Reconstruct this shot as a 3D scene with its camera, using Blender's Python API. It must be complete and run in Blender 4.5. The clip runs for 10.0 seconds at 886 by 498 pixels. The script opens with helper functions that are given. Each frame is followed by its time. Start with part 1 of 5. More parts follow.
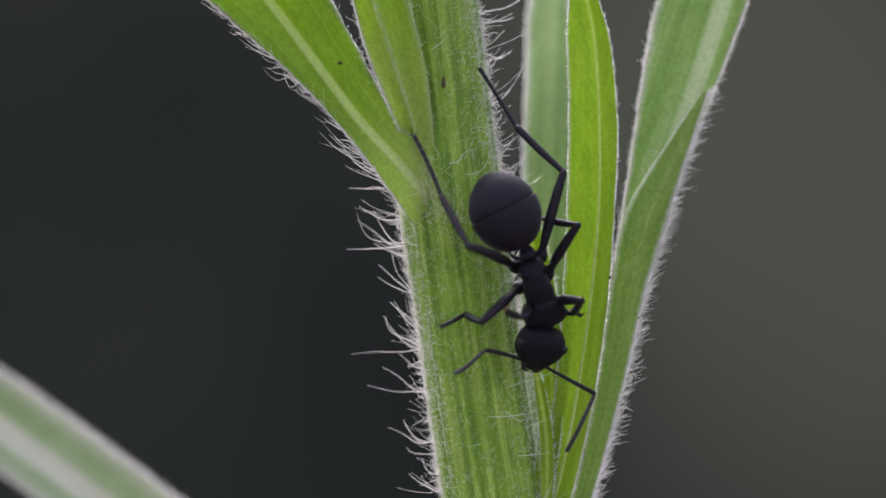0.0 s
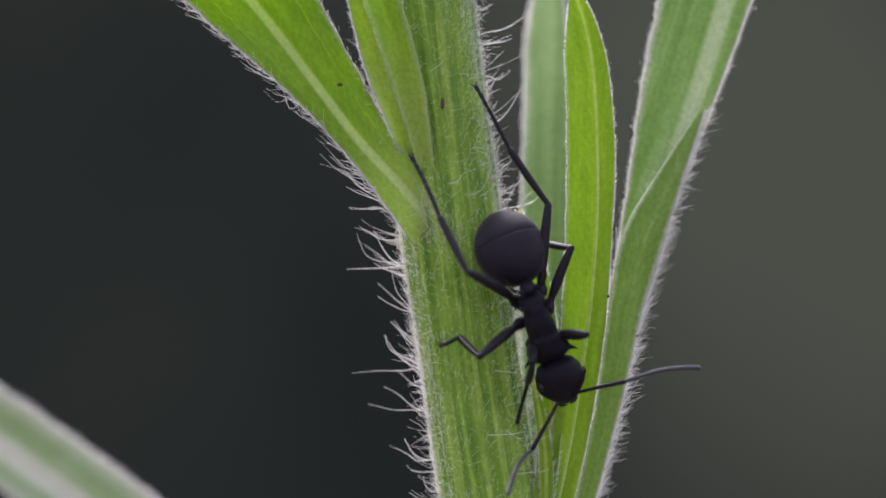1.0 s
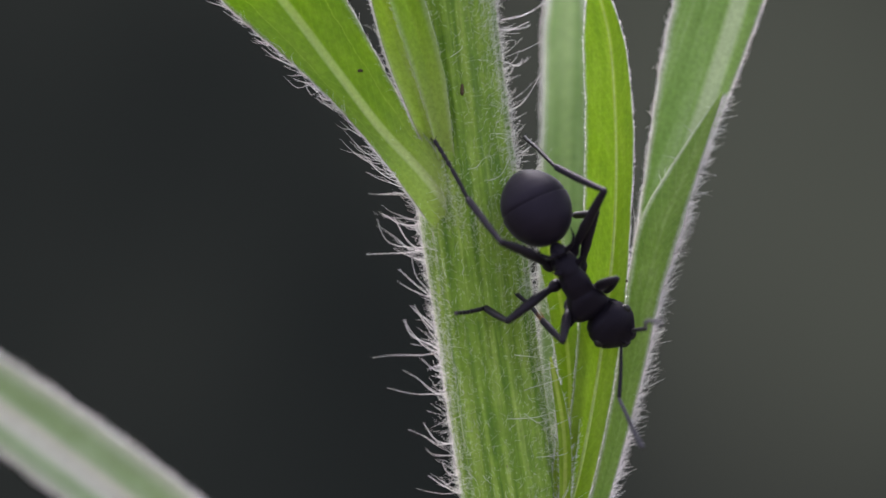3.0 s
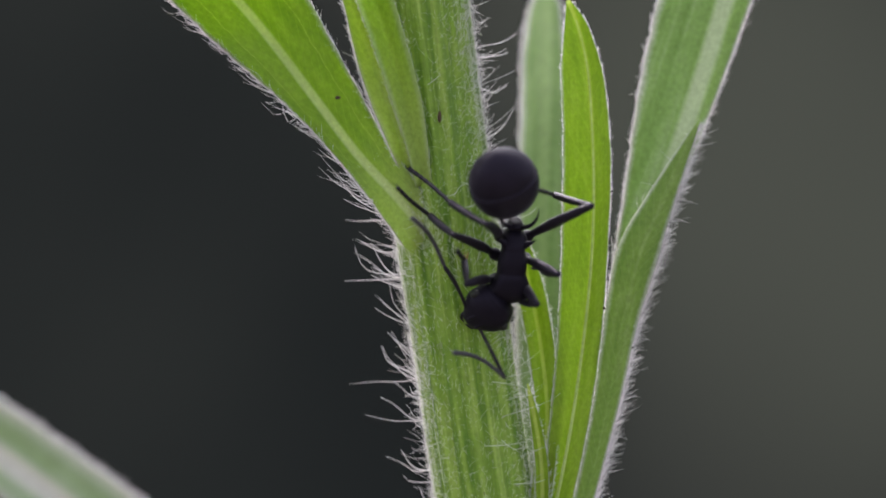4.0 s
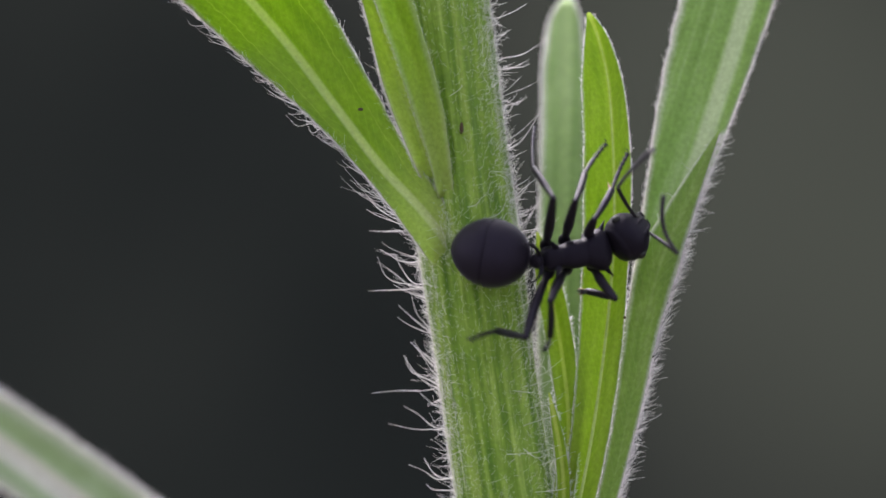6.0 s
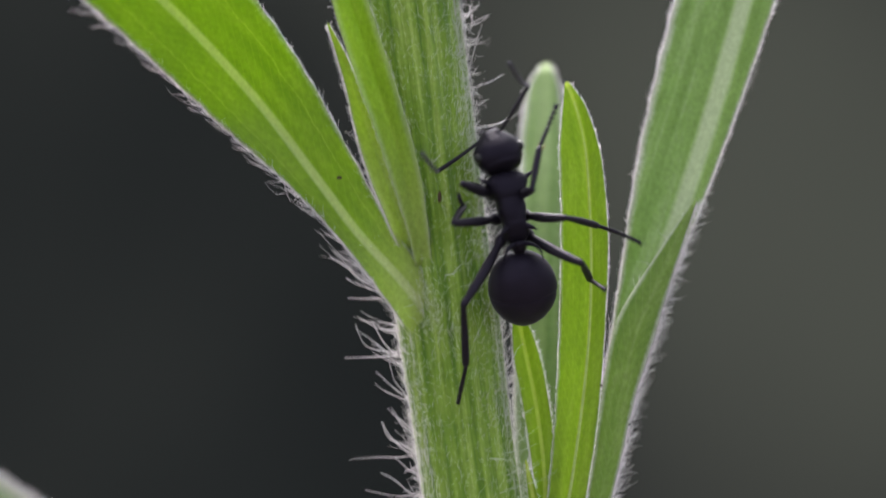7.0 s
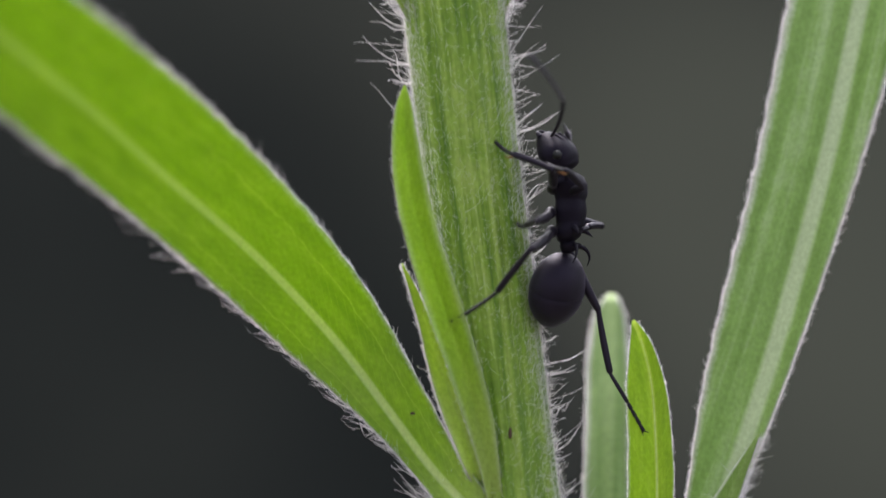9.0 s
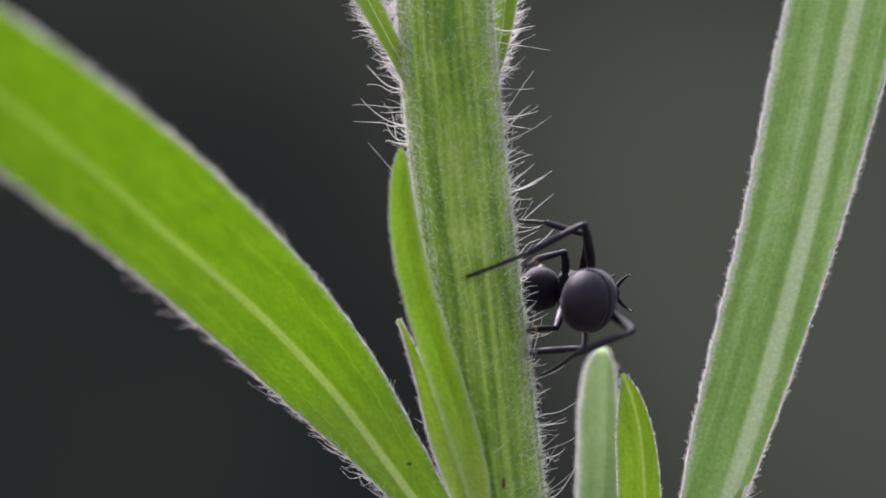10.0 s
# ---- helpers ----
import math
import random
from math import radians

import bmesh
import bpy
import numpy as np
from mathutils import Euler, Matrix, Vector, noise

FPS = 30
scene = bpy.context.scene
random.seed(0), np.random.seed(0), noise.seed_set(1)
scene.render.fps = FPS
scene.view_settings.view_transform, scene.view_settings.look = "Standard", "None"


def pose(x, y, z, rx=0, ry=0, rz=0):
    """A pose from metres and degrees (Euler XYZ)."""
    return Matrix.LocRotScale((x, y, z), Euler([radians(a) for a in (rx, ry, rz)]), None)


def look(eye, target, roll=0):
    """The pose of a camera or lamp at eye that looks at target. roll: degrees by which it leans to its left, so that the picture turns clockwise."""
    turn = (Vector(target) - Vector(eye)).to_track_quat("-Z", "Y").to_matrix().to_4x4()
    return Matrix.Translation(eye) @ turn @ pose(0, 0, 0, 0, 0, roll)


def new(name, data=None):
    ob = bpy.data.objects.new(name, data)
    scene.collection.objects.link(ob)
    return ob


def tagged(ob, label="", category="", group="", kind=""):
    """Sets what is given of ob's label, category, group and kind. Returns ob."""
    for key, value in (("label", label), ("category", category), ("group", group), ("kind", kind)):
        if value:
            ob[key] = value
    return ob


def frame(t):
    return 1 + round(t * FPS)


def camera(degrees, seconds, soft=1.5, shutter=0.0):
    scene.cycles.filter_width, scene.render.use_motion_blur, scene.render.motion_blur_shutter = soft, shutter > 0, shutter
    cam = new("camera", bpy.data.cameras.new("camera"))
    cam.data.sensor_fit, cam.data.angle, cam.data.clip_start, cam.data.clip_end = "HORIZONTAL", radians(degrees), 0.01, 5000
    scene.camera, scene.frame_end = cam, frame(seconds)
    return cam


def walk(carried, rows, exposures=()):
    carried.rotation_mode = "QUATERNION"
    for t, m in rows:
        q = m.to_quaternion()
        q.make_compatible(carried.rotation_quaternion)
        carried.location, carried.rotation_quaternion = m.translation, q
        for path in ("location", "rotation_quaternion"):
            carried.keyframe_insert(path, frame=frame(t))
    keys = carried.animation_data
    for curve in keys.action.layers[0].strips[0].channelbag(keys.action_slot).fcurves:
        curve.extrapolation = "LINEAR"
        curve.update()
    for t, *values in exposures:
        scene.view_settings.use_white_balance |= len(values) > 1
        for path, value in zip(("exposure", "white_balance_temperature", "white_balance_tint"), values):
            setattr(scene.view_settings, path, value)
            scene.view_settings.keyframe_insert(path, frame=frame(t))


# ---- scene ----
MM = 0.001

# ---- camera ----
cam = camera(8.97, 10.0, soft=1.5, shutter=0.5)
cam.data.dof.use_dof = True
cam.data.dof.aperture_fstop = 27
walk(cam, [
    (0.0, pose(-0.000000, -0.200000, -0.000000, 90, -0.000, 0)),
    (0.3, pose(-0.000241, -0.199762, -0.000070, 90, 0.129, 0)),
    (0.5, pose(-0.000533, -0.199603, 0.000625, 90, 0.215, 0)),
    (0.8, pose(-0.000123, -0.200889, 0.000359, 90, 0.198, 0)),
    (1.0, pose(0.000018, -0.201746, 0.000697, 90, 0.186, 0)),
    (1.3, pose(-0.000043, -0.202381, 0.001093, 90, 0.135, 0)),
    (1.5, pose(-0.000233, -0.202804, 0.000900, 90, 0.100, 0)),
    (1.8, pose(-0.000701, -0.203465, 0.001093, 90, 0.179, 0)),
    (2.0, pose(-0.000715, -0.203906, 0.000702, 90, 0.231, 0)),
    (2.3, pose(-0.000335, -0.203342, 0.000143, 90, 0.209, 0)),
    (2.5, pose(-0.000729, -0.202966, 0.000053, 90, 0.195, 0)),
    (2.7, pose(-0.000759, -0.202990, 0.000072, 90, 0.183, 0)),
    (3.8, pose(-0.000008, -0.203123, 0.000785, 90, 0.121, 0)),
    (4.0, pose(0.000128, -0.203147, 0.001128, 90, 0.110, 0)),
    (4.2, pose(-0.000657, -0.203607, 0.001620, 90, 0.107, 0)),
    (4.5, pose(-0.001541, -0.204297, 0.001603, 90, 0.104, 0)),
    (4.8, pose(-0.001395, -0.204345, 0.001641, 90, 0.115, 0)),
    (5.0, pose(-0.001117, -0.204377, 0.001632, 90, 0.123, 0)),
    (5.2, pose(-0.001152, -0.204187, 0.001267, 90, 0.178, 0)),
    (6.3, pose(-0.000253, -0.205356, 0.001864, 90, 0.188, 0)),
    (6.5, pose(0.000079, -0.205525, 0.002362, 90, 0.107, 0)),
    (6.8, pose(0.000411, -0.205894, 0.003046, 90, 0.022, 0)),
    (7.0, pose(0.000141, -0.206140, 0.003960, 90, -0.035, 0)),
    (7.2, pose(0.000454, -0.206907, 0.005028, 90, -0.052, 0)),
    (7.5, pose(0.000095, -0.208057, 0.005284, 90, -0.076, 0)),
    (7.8, pose(0.000670, -0.208505, 0.006648, 90, -0.212, 0)),
    (8.0, pose(0.000122, -0.208803, 0.008135, 90, -0.303, 0)),
    (8.2, pose(-0.001058, -0.209467, 0.008904, 90, -0.291, 0)),
    (8.5, pose(-0.002575, -0.210463, 0.011287, 90, -0.273, 0)),
    (8.8, pose(-0.002870, -0.211487, 0.012162, 90, -0.225, 0)),
    (9.0, pose(-0.002514, -0.212170, 0.012696, 90, -0.194, 0)),
    (9.2, pose(-0.002642, -0.214148, 0.013970, 90, -0.125, 0)),
    (9.5, pose(-0.002418, -0.217116, 0.014687, 90, -0.020, 0)),
    (9.8, pose(-0.002013, -0.218352, 0.014917, 90, -0.105, 0)),
    (10.0, pose(-0.002347, -0.219176, 0.014847, 90, -0.161, 0))])

# ---- world and light: an overcast sky with a veiled sun high behind the plant ----
SUN_UP = 62
world = bpy.data.worlds.new("sky")
scene.world = world
world.use_nodes = True
wn = world.node_tree.nodes
sky = wn.new("ShaderNodeTexSky")
sky.sky_type = 'NISHITA'
sky.sun_disc = False
sky.sun_elevation = radians(SUN_UP)
sky.sun_rotation = radians(-20)
sky.air_density, sky.dust_density = 1.0, 4.0
wn["Background"].inputs["Strength"].default_value = 0.15
haze = wn.new("ShaderNodeHueSaturation")
haze.inputs["Saturation"].default_value = 0.3
world.node_tree.links.new(sky.outputs["Color"], haze.inputs["Color"])
world.node_tree.links.new(haze.outputs["Color"], wn["Background"].inputs["Color"])
sun_data = bpy.data.lights.new("sun", 'SUN')
sun_data.energy, sun_data.angle, sun_data.color = 4.0, radians(30), (1.0, 0.92, 0.94)
sun = new("sun", sun_data)
sun.matrix_world = look((-0.35, 0.45, 0.9), (0, 0, 0))
scene.view_settings.exposure = 1.75


# ---- materials ----
def material(name):
    m = bpy.data.materials.new(name)
    m.use_nodes = True
    m.node_tree.nodes.clear()
    return m, m.node_tree.nodes, m.node_tree.links


def node(ns, kind, **values):
    n = ns.new(kind)
    for key, value in values.items():
        n.inputs[key].default_value = value
    return n


def ramp(ns, stops):
    n = ns.new("ShaderNodeValToRGB")
    while len(n.color_ramp.elements) < len(stops):
        n.color_ramp.elements.new(0.5)
    for e, (at, colour) in zip(n.color_ramp.elements, stops):
        e.position, e.color = at, (*colour, 1)
    return n


def mix_colour(ns, ls, fac, a, b, blend='MIX'):
    n = ns.new("ShaderNodeMix")
    n.data_type, n.blend_type = 'RGBA', blend
    for socket, value in ((n.inputs[0], fac), (n.inputs[6], a), (n.inputs[7], b)):
        if hasattr(value, "links"):
            ls.new(value, socket)
        else:
            socket.default_value = value if isinstance(value, float) else (*value, 1)
    return n.outputs[2]


def leafy(name, dark, mid, pale, through_colour, glow=0.45, rough=0.5, vein=0.5, stretch=14.0, down=0.25, along=0.4, spread=(0.34, 0.66), rib=0.0, base=0.0, speckle=0.25, rim=0.0, rim_from=0.8, rib_size=0.4, rib_colour=(0.52, 0.58, 0.3), lateral=0.0, rib_fade=0.0):
    """Living leaf or stem: streaks along its length (UV y), soft mottling, light passing through it, a bloom of short down."""
    m, ns, ls = material(name)
    uv = ns.new("ShaderNodeTexCoord")
    sep = ns.new("ShaderNodeSeparateXYZ")
    ls.new(uv.outputs["UV"], sep.inputs[0])
    scale = ns.new("ShaderNodeVectorMath")
    scale.operation = 'MULTIPLY'
    scale.inputs[1].default_value = (stretch, along, 1)
    ls.new(uv.outputs["UV"], scale.inputs[0])
    streak = node(ns, "ShaderNodeTexNoise", Scale=1.0, Detail=5.0, Roughness=0.6)
    ls.new(scale.outputs[0], streak.inputs["Vector"])
    mottle = node(ns, "ShaderNodeTexNoise", Scale=900.0, Detail=4.0, Roughness=0.6)
    ls.new(uv.outputs["Object"], mottle.inputs["Vector"])
    fine = node(ns, "ShaderNodeTexNoise", Scale=6500.0, Detail=3.0, Roughness=0.65)
    ls.new(uv.outputs["Object"], fine.inputs["Vector"])
    r = ramp(ns, [(spread[0], dark), (0.5, mid), (spread[1], pale)])
    add = ns.new("ShaderNodeMath")
    add.operation = 'MULTIPLY_ADD'
    add.inputs[1].default_value = 0.3
    ls.new(mottle.outputs[0], add.inputs[0])
    sub = ns.new("ShaderNodeMath")
    sub.operation = 'SUBTRACT'
    ls.new(streak.outputs[0], sub.inputs[0])
    sub.inputs[1].default_value = 0.15
    ls.new(sub.outputs[0], add.inputs[2])
    ls.new(add.outputs[0], r.inputs[0])
    # branching side veins: bent bands in (across, along)
    wave = node(ns, "ShaderNodeTexWave", Scale=0.55, Distortion=2.5, Detail=2.0)
    wave.inputs["Detail Scale"].default_value = 1.2
    tilt = ns.new("ShaderNodeCombineXYZ")
    absx = ns.new("ShaderNodeMath")
    absx.operation = 'ABSOLUTE'
    ls.new(sep.outputs[0], absx.inputs[0])
    m1 = ns.new("ShaderNodeMath")
    m1.operation = 'MULTIPLY_ADD'
    ls.new(absx.outputs[0], m1.inputs[0])
    m1.inputs[1].default_value = -2.2
    ls.new(sep.outputs[1], m1.inputs[2])
    ls.new(m1.outputs[0], tilt.inputs[0])
    ls.new(tilt.outputs[0], wave.inputs["Vector"])
    vr = ramp(ns, [(0.93, (0, 0, 0)), (1.0, (vein, vein, vein))])
    ls.new(wave.outputs[0], vr.inputs[0])
    col = mix_colour(ns, ls, vr.outputs[0], r.outputs[0], pale)
    for socket, size, amount in ((sep.outputs[1], 6.5, base), (absx.outputs[0], rib_size, rib)):
        if amount:
            near = ns.new("ShaderNodeMapRange")
            near.interpolation_type = 'SMOOTHSTEP'
            near.inputs["From Min"].default_value, near.inputs["From Max"].default_value = (0.35 * size if socket == absx.outputs[0] else 0.0), size * (0.85 if socket == absx.outputs[0] else 1.0)
            near.inputs["To Min"].default_value, near.inputs["To Max"].default_value = amount, 0.0
            ls.new(socket, near.inputs[0])
            strength = near.outputs[0]
            if socket == absx.outputs[0]:
                if rib_fade:
                    # the midrib sinks into the blade towards the tip
                    sink = ns.new("ShaderNodeMapRange")
                    sink.inputs["From Min"].default_value, sink.inputs["From Max"].default_value = 4.0, 24.0
                    sink.inputs["To Min"].default_value, sink.inputs["To Max"].default_value = 1.0, 1.0 - rib_fade
                    ls.new(sep.outputs[1], sink.inputs[0])
                    weak = ns.new("ShaderNodeMath")
                    weak.operation = 'MULTIPLY'
                    ls.new(near.outputs[0], weak.inputs[0])
                    ls.new(sink.outputs[0], weak.inputs[1])
                    strength = weak.outputs[0]
                ribbed = strength
            col = mix_colour(ns, ls, strength, col, rib_colour if socket == absx.outputs[0] else (0.38, 0.48, 0.135))
    if rim:
        # pale felt thickening towards the margins; the second UV map runs from 0 at the midrib to 1 at the margin
        edge = ns.new("ShaderNodeUVMap")
        edge.uv_map = "rim"
        split = ns.new("ShaderNodeSeparateXYZ")
        ls.new(edge.outputs[0], split.inputs[0])
        ragged = ns.new("ShaderNodeMath")
        ragged.operation = 'MULTIPLY_ADD'
        ls.new(fine.outputs[0], ragged.inputs[0])
        ragged.inputs[1].default_value = 0.12
        ls.new(split.outputs[0], ragged.inputs[2])
        if lateral:
            # a wandering side vein along each half of the blade
            sway = ns.new("ShaderNodeMath")
            sway.operation = 'MULTIPLY_ADD'
            ls.new(mottle.outputs[0], sway.inputs[0])
            sway.inputs[1].default_value = 0.22
            ls.new(split.outputs[0], sway.inputs[2])
            off = ns.new("ShaderNodeMath")
            off.operation = 'COMPARE'
            ls.new(sway.outputs[0], off.inputs[0])
            off.inputs[1].default_value, off.inputs[2].default_value = 0.74, 0.010
            thin = ns.new("ShaderNodeMath")
            thin.operation = 'MULTIPLY'
            ls.new(off.outputs[0], thin.inputs[0])
            thin.inputs[1].default_value = lateral
            col = mix_colour(ns, ls, thin.outputs[0], col, (0.5, 0.56, 0.1))
        band = ns.new("ShaderNodeMapRange")
        band.interpolation_type = 'SMOOTHSTEP'
        band.inputs["From Min"].default_value, band.inputs["From Max"].default_value = rim_from + 0.06, 1.06
        band.inputs["To Min"].default_value, band.inputs["To Max"].default_value = 0.0, rim
        ls.new(ragged.outputs[0], band.inputs[0])
        col = mix_colour(ns, ls, band.outputs[0], col, (0.55, 0.52, 0.54))
    fr = ramp(ns, [(0.35, (1 - speckle,) * 3), (0.65, (1 + speckle * 0.8,) * 3)])
    ls.new(fine.outputs[0], fr.inputs[0])
    col = mix_colour(ns, ls, 0.7, col, fr.outputs[0], 'MULTIPLY')
    bump = node(ns, "ShaderNodeBump", Strength=0.5, Distance=0.00006)
    ls.new(add.outputs[0], bump.inputs["Height"])
    bump2 = node(ns, "ShaderNodeBump", Strength=0.5, Distance=0.00003)
    ls.new(fine.outputs[0], bump2.inputs["Height"])
    ls.new(bump.outputs[0], bump2.inputs["Normal"])
    p = node(ns, "ShaderNodeBsdfPrincipled", Roughness=rough)
    p.inputs["Specular IOR Level"].default_value = 0.35
    p.inputs["Sheen Weight"].default_value = down
    p.inputs["Sheen Roughness"].default_value = 0.5
    ls.new(col, p.inputs["Base Color"])
    ls.new(bump2.outputs[0], p.inputs["Normal"])
    t = ns.new("ShaderNodeBsdfTranslucent")
    tc = mix_colour(ns, ls, 0.5, col, through_colour)
    if rib:
        tc = mix_colour(ns, ls, ribbed, tc, tuple(c * 0.9 for c in rib_colour))
    ls.new(tc, t.inputs["Color"])
    ls.new(bump.outputs[0], t.inputs["Normal"])
    mx = node(ns, "ShaderNodeMixShader", Fac=glow)
    ls.new(p.outputs[0], mx.inputs[1])
    ls.new(t.outputs[0], mx.inputs[2])
    out = ns.new("ShaderNodeOutputMaterial")
    ls.new(mx.outputs[0], out.inputs[0])
    return m


def hair_material(name, colour, glow):
    m, ns, ls = material(name)
    info = ns.new("ShaderNodeNewGeometry")
    r = ramp(ns, [(0.0, tuple(c * 0.7 for c in colour)), (1.0, colour)])
    ls.new(info.outputs["Random Per Island"], r.inputs[0])
    p = node(ns, "ShaderNodeBsdfPrincipled", Roughness=0.35)
    ls.new(r.outputs[0], p.inputs["Base Color"])
    t = ns.new("ShaderNodeBsdfTranslucent")
    ls.new(r.outputs[0], t.inputs["Color"])
    mx = node(ns, "ShaderNodeMixShader", Fac=glow)
    ls.new(p.outputs[0], mx.inputs[1])
    ls.new(t.outputs[0], mx.inputs[2])
    out = ns.new("ShaderNodeOutputMaterial")
    ls.new(mx.outputs[0], out.inputs[0])
    return m


def solid(name, colour, rough=0.5, bump_scale=0.0, bump=0.3, sheen=0.0, spec=0.5):
    m, ns, ls = material(name)
    p = node(ns, "ShaderNodeBsdfPrincipled", Roughness=rough)
    p.inputs["Sheen Weight"].default_value = sheen
    p.inputs["Sheen Roughness"].default_value = 0.4
    p.inputs["Specular IOR Level"].default_value = spec
    tc = ns.new("ShaderNodeTexCoord")
    blot = node(ns, "ShaderNodeTexNoise", Scale=700.0, Detail=4.0)
    ls.new(tc.outputs["Object"], blot.inputs["Vector"])
    r = ramp(ns, [(0.3, tuple(c * 0.75 for c in colour)), (0.7, tuple(c * 1.25 for c in colour))])
    ls.new(blot.outputs[0], r.inputs[0])
    ls.new(r.outputs[0], p.inputs["Base Color"])
    if bump_scale:
        n = node(ns, "ShaderNodeTexNoise", Scale=bump_scale, Detail=3.0)
        ls.new(tc.outputs["Object"], n.inputs["Vector"])
        b = node(ns, "ShaderNodeBump", Strength=bump, Distance=0.00002)
        ls.new(n.outputs[0], b.inputs["Height"])
        ls.new(b.outputs[0], p.inputs["Normal"])
        rr = node(ns, "ShaderNodeMapRange")
        rr.inputs["To Min"].default_value, rr.inputs["To Max"].default_value = rough - 0.1, rough + 0.12
        ls.new(n.outputs[0], rr.inputs[0])
        ls.new(rr.outputs[0], p.inputs["Roughness"])
    out = ns.new("ShaderNodeOutputMaterial")
    ls.new(p.outputs[0], out.inputs[0])
    return m


STEM = leafy("stem_green", (0.072, 0.155, 0.01), (0.165, 0.268, 0.026), (0.3, 0.4, 0.09), (0.34, 0.49, 0.085), 0.26, 0.55, 0.0, 3.8, 0.15, 0.1, (0.37, 0.65), speckle=0.25)
LEAF = leafy("leaf_green", (0.108, 0.185, 0.018), (0.182, 0.275, 0.034), (0.28, 0.365, 0.075), (0.48, 0.65, 0.085), 0.45, 0.5, 0.45, 2.4, 0.03, 0.3, (0.25, 0.78), rim=0.7, rim_from=0.72)
BASED = leafy("leaf_green_pale_base", (0.084, 0.165, 0.006), (0.146, 0.246, 0.010), (0.23, 0.33, 0.03), (0.42, 0.62, 0.022), 0.43, 0.5, 0.45, 2.4, 0.03, 0.3, (0.25, 0.78), rib=0.68, rib_size=0.25, base=0.95, rim=0.4, rim_from=0.9, lateral=0.35, rib_fade=0.55)
YOUNG = leafy("young_leaf_green", (0.13, 0.235, 0.007), (0.205, 0.33, 0.016), (0.32, 0.43, 0.06), (0.46, 0.66, 0.04), 0.45, 0.5, 0.3, 2.4, 0.06, 0.3, (0.25, 0.78), base=0.7, rim=0.3, rim_from=0.6)
AXIL = leafy("axil_leaf_green", (0.165, 0.255, 0.014), (0.26, 0.365, 0.03), (0.38, 0.47, 0.08), (0.5, 0.68, 0.08), 0.45, 0.5, 0.3, 2.4, 0.06, 0.3, (0.25, 0.78), base=0.7, rim=0.35, rim_from=0.7)
BRIGHT = leafy("leaf_yellow_green", (0.13, 0.23, 0.008), (0.195, 0.31, 0.013), (0.29, 0.4, 0.04), (0.5, 0.68, 0.04), 0.45, 0.5, 0.4, 4.0, 0.02, 0.35, (0.28, 0.75), rib=0.55, rib_size=0.11, rib_colour=(0.56, 0.62, 0.16), rim=0.6, rim_from=0.9)
PALE = leafy("leaf_underside", (0.14, 0.24, 0.055), (0.21, 0.33, 0.095), (0.38, 0.48, 0.26), (0.33, 0.475, 0.13), 0.35, 0.65, 0.1, 2.0, 0.3, 0.05, (0.3, 0.72), rib=0.75, rib_size=0.5, rim=0.8, rim_from=0.86, rib_colour=(0.5, 0.56, 0.4))
MUTED = leafy("leaf_muted_green", (0.1, 0.175, 0.042), (0.15, 0.24, 0.07), (0.24, 0.33, 0.15), (0.3, 0.38, 0.2), 0.2, 0.65, 0.1, 2.0, 0.25, 0.05, (0.3, 0.72), rib=0.3, rim=0.7, rim_from=0.7, rib_colour=(0.36, 0.45, 0.22))
DOWNY = leafy("leaf_underside_downy", (0.19, 0.27, 0.14), (0.26, 0.34, 0.21), (0.38, 0.43, 0.35), (0.37, 0.47, 0.28), 0.3, 0.7, 0.1, 1.0, 0.3, 0.05, (0.3, 0.72), rim=0.8, rim_from=0.55, rib=0.95, rib_size=0.6, rib_colour=(0.6, 0.59, 0.58))
DULL = leafy("leaf_dull_green", (0.1, 0.185, 0.028), (0.165, 0.265, 0.05), (0.28, 0.36, 0.13), (0.36, 0.52, 0.09), 0.38, 0.6, 0.3, 2.2, 0.15, 0.1, (0.28, 0.75), rim=0.75, rim_from=0.72)
RIB = leafy("midrib_pale", (0.4, 0.5, 0.15), (0.47, 0.57, 0.2), (0.54, 0.62, 0.27), (0.56, 0.68, 0.22), 0.4, 0.55, 0.0, 3.0, 0.03, 0.5)
WHITE_RIB = leafy("midrib_white", (0.45, 0.45, 0.44), (0.52, 0.51, 0.5), (0.6, 0.59, 0.58), (0.5, 0.5, 0.48), 0.25, 0.8, 0.0, 3.0, 0.3, 0.5)
HAIR = hair_material("plant_hair", (0.96, 0.93, 0.96), 0.55)
DOWN_HAIR = hair_material("down_hair", (0.93, 0.96, 0.84), 0.5)
SPECK = solid("brown_speck", (0.05, 0.025, 0.012), 0.7)


# ---- building helpers ----
def part(name, bm, mat, parent, label="", smooth=True):
    me = bpy.data.meshes.new(name)
    bm.to_mesh(me)
    bm.free()
    me.materials.append(mat)
    if smooth:
        me.polygons.foreach_set("use_smooth", [True] * len(me.polygons))
    ob = new(name, me)
    ob.parent = parent
    if label:
        ob["label"] = label
    return ob


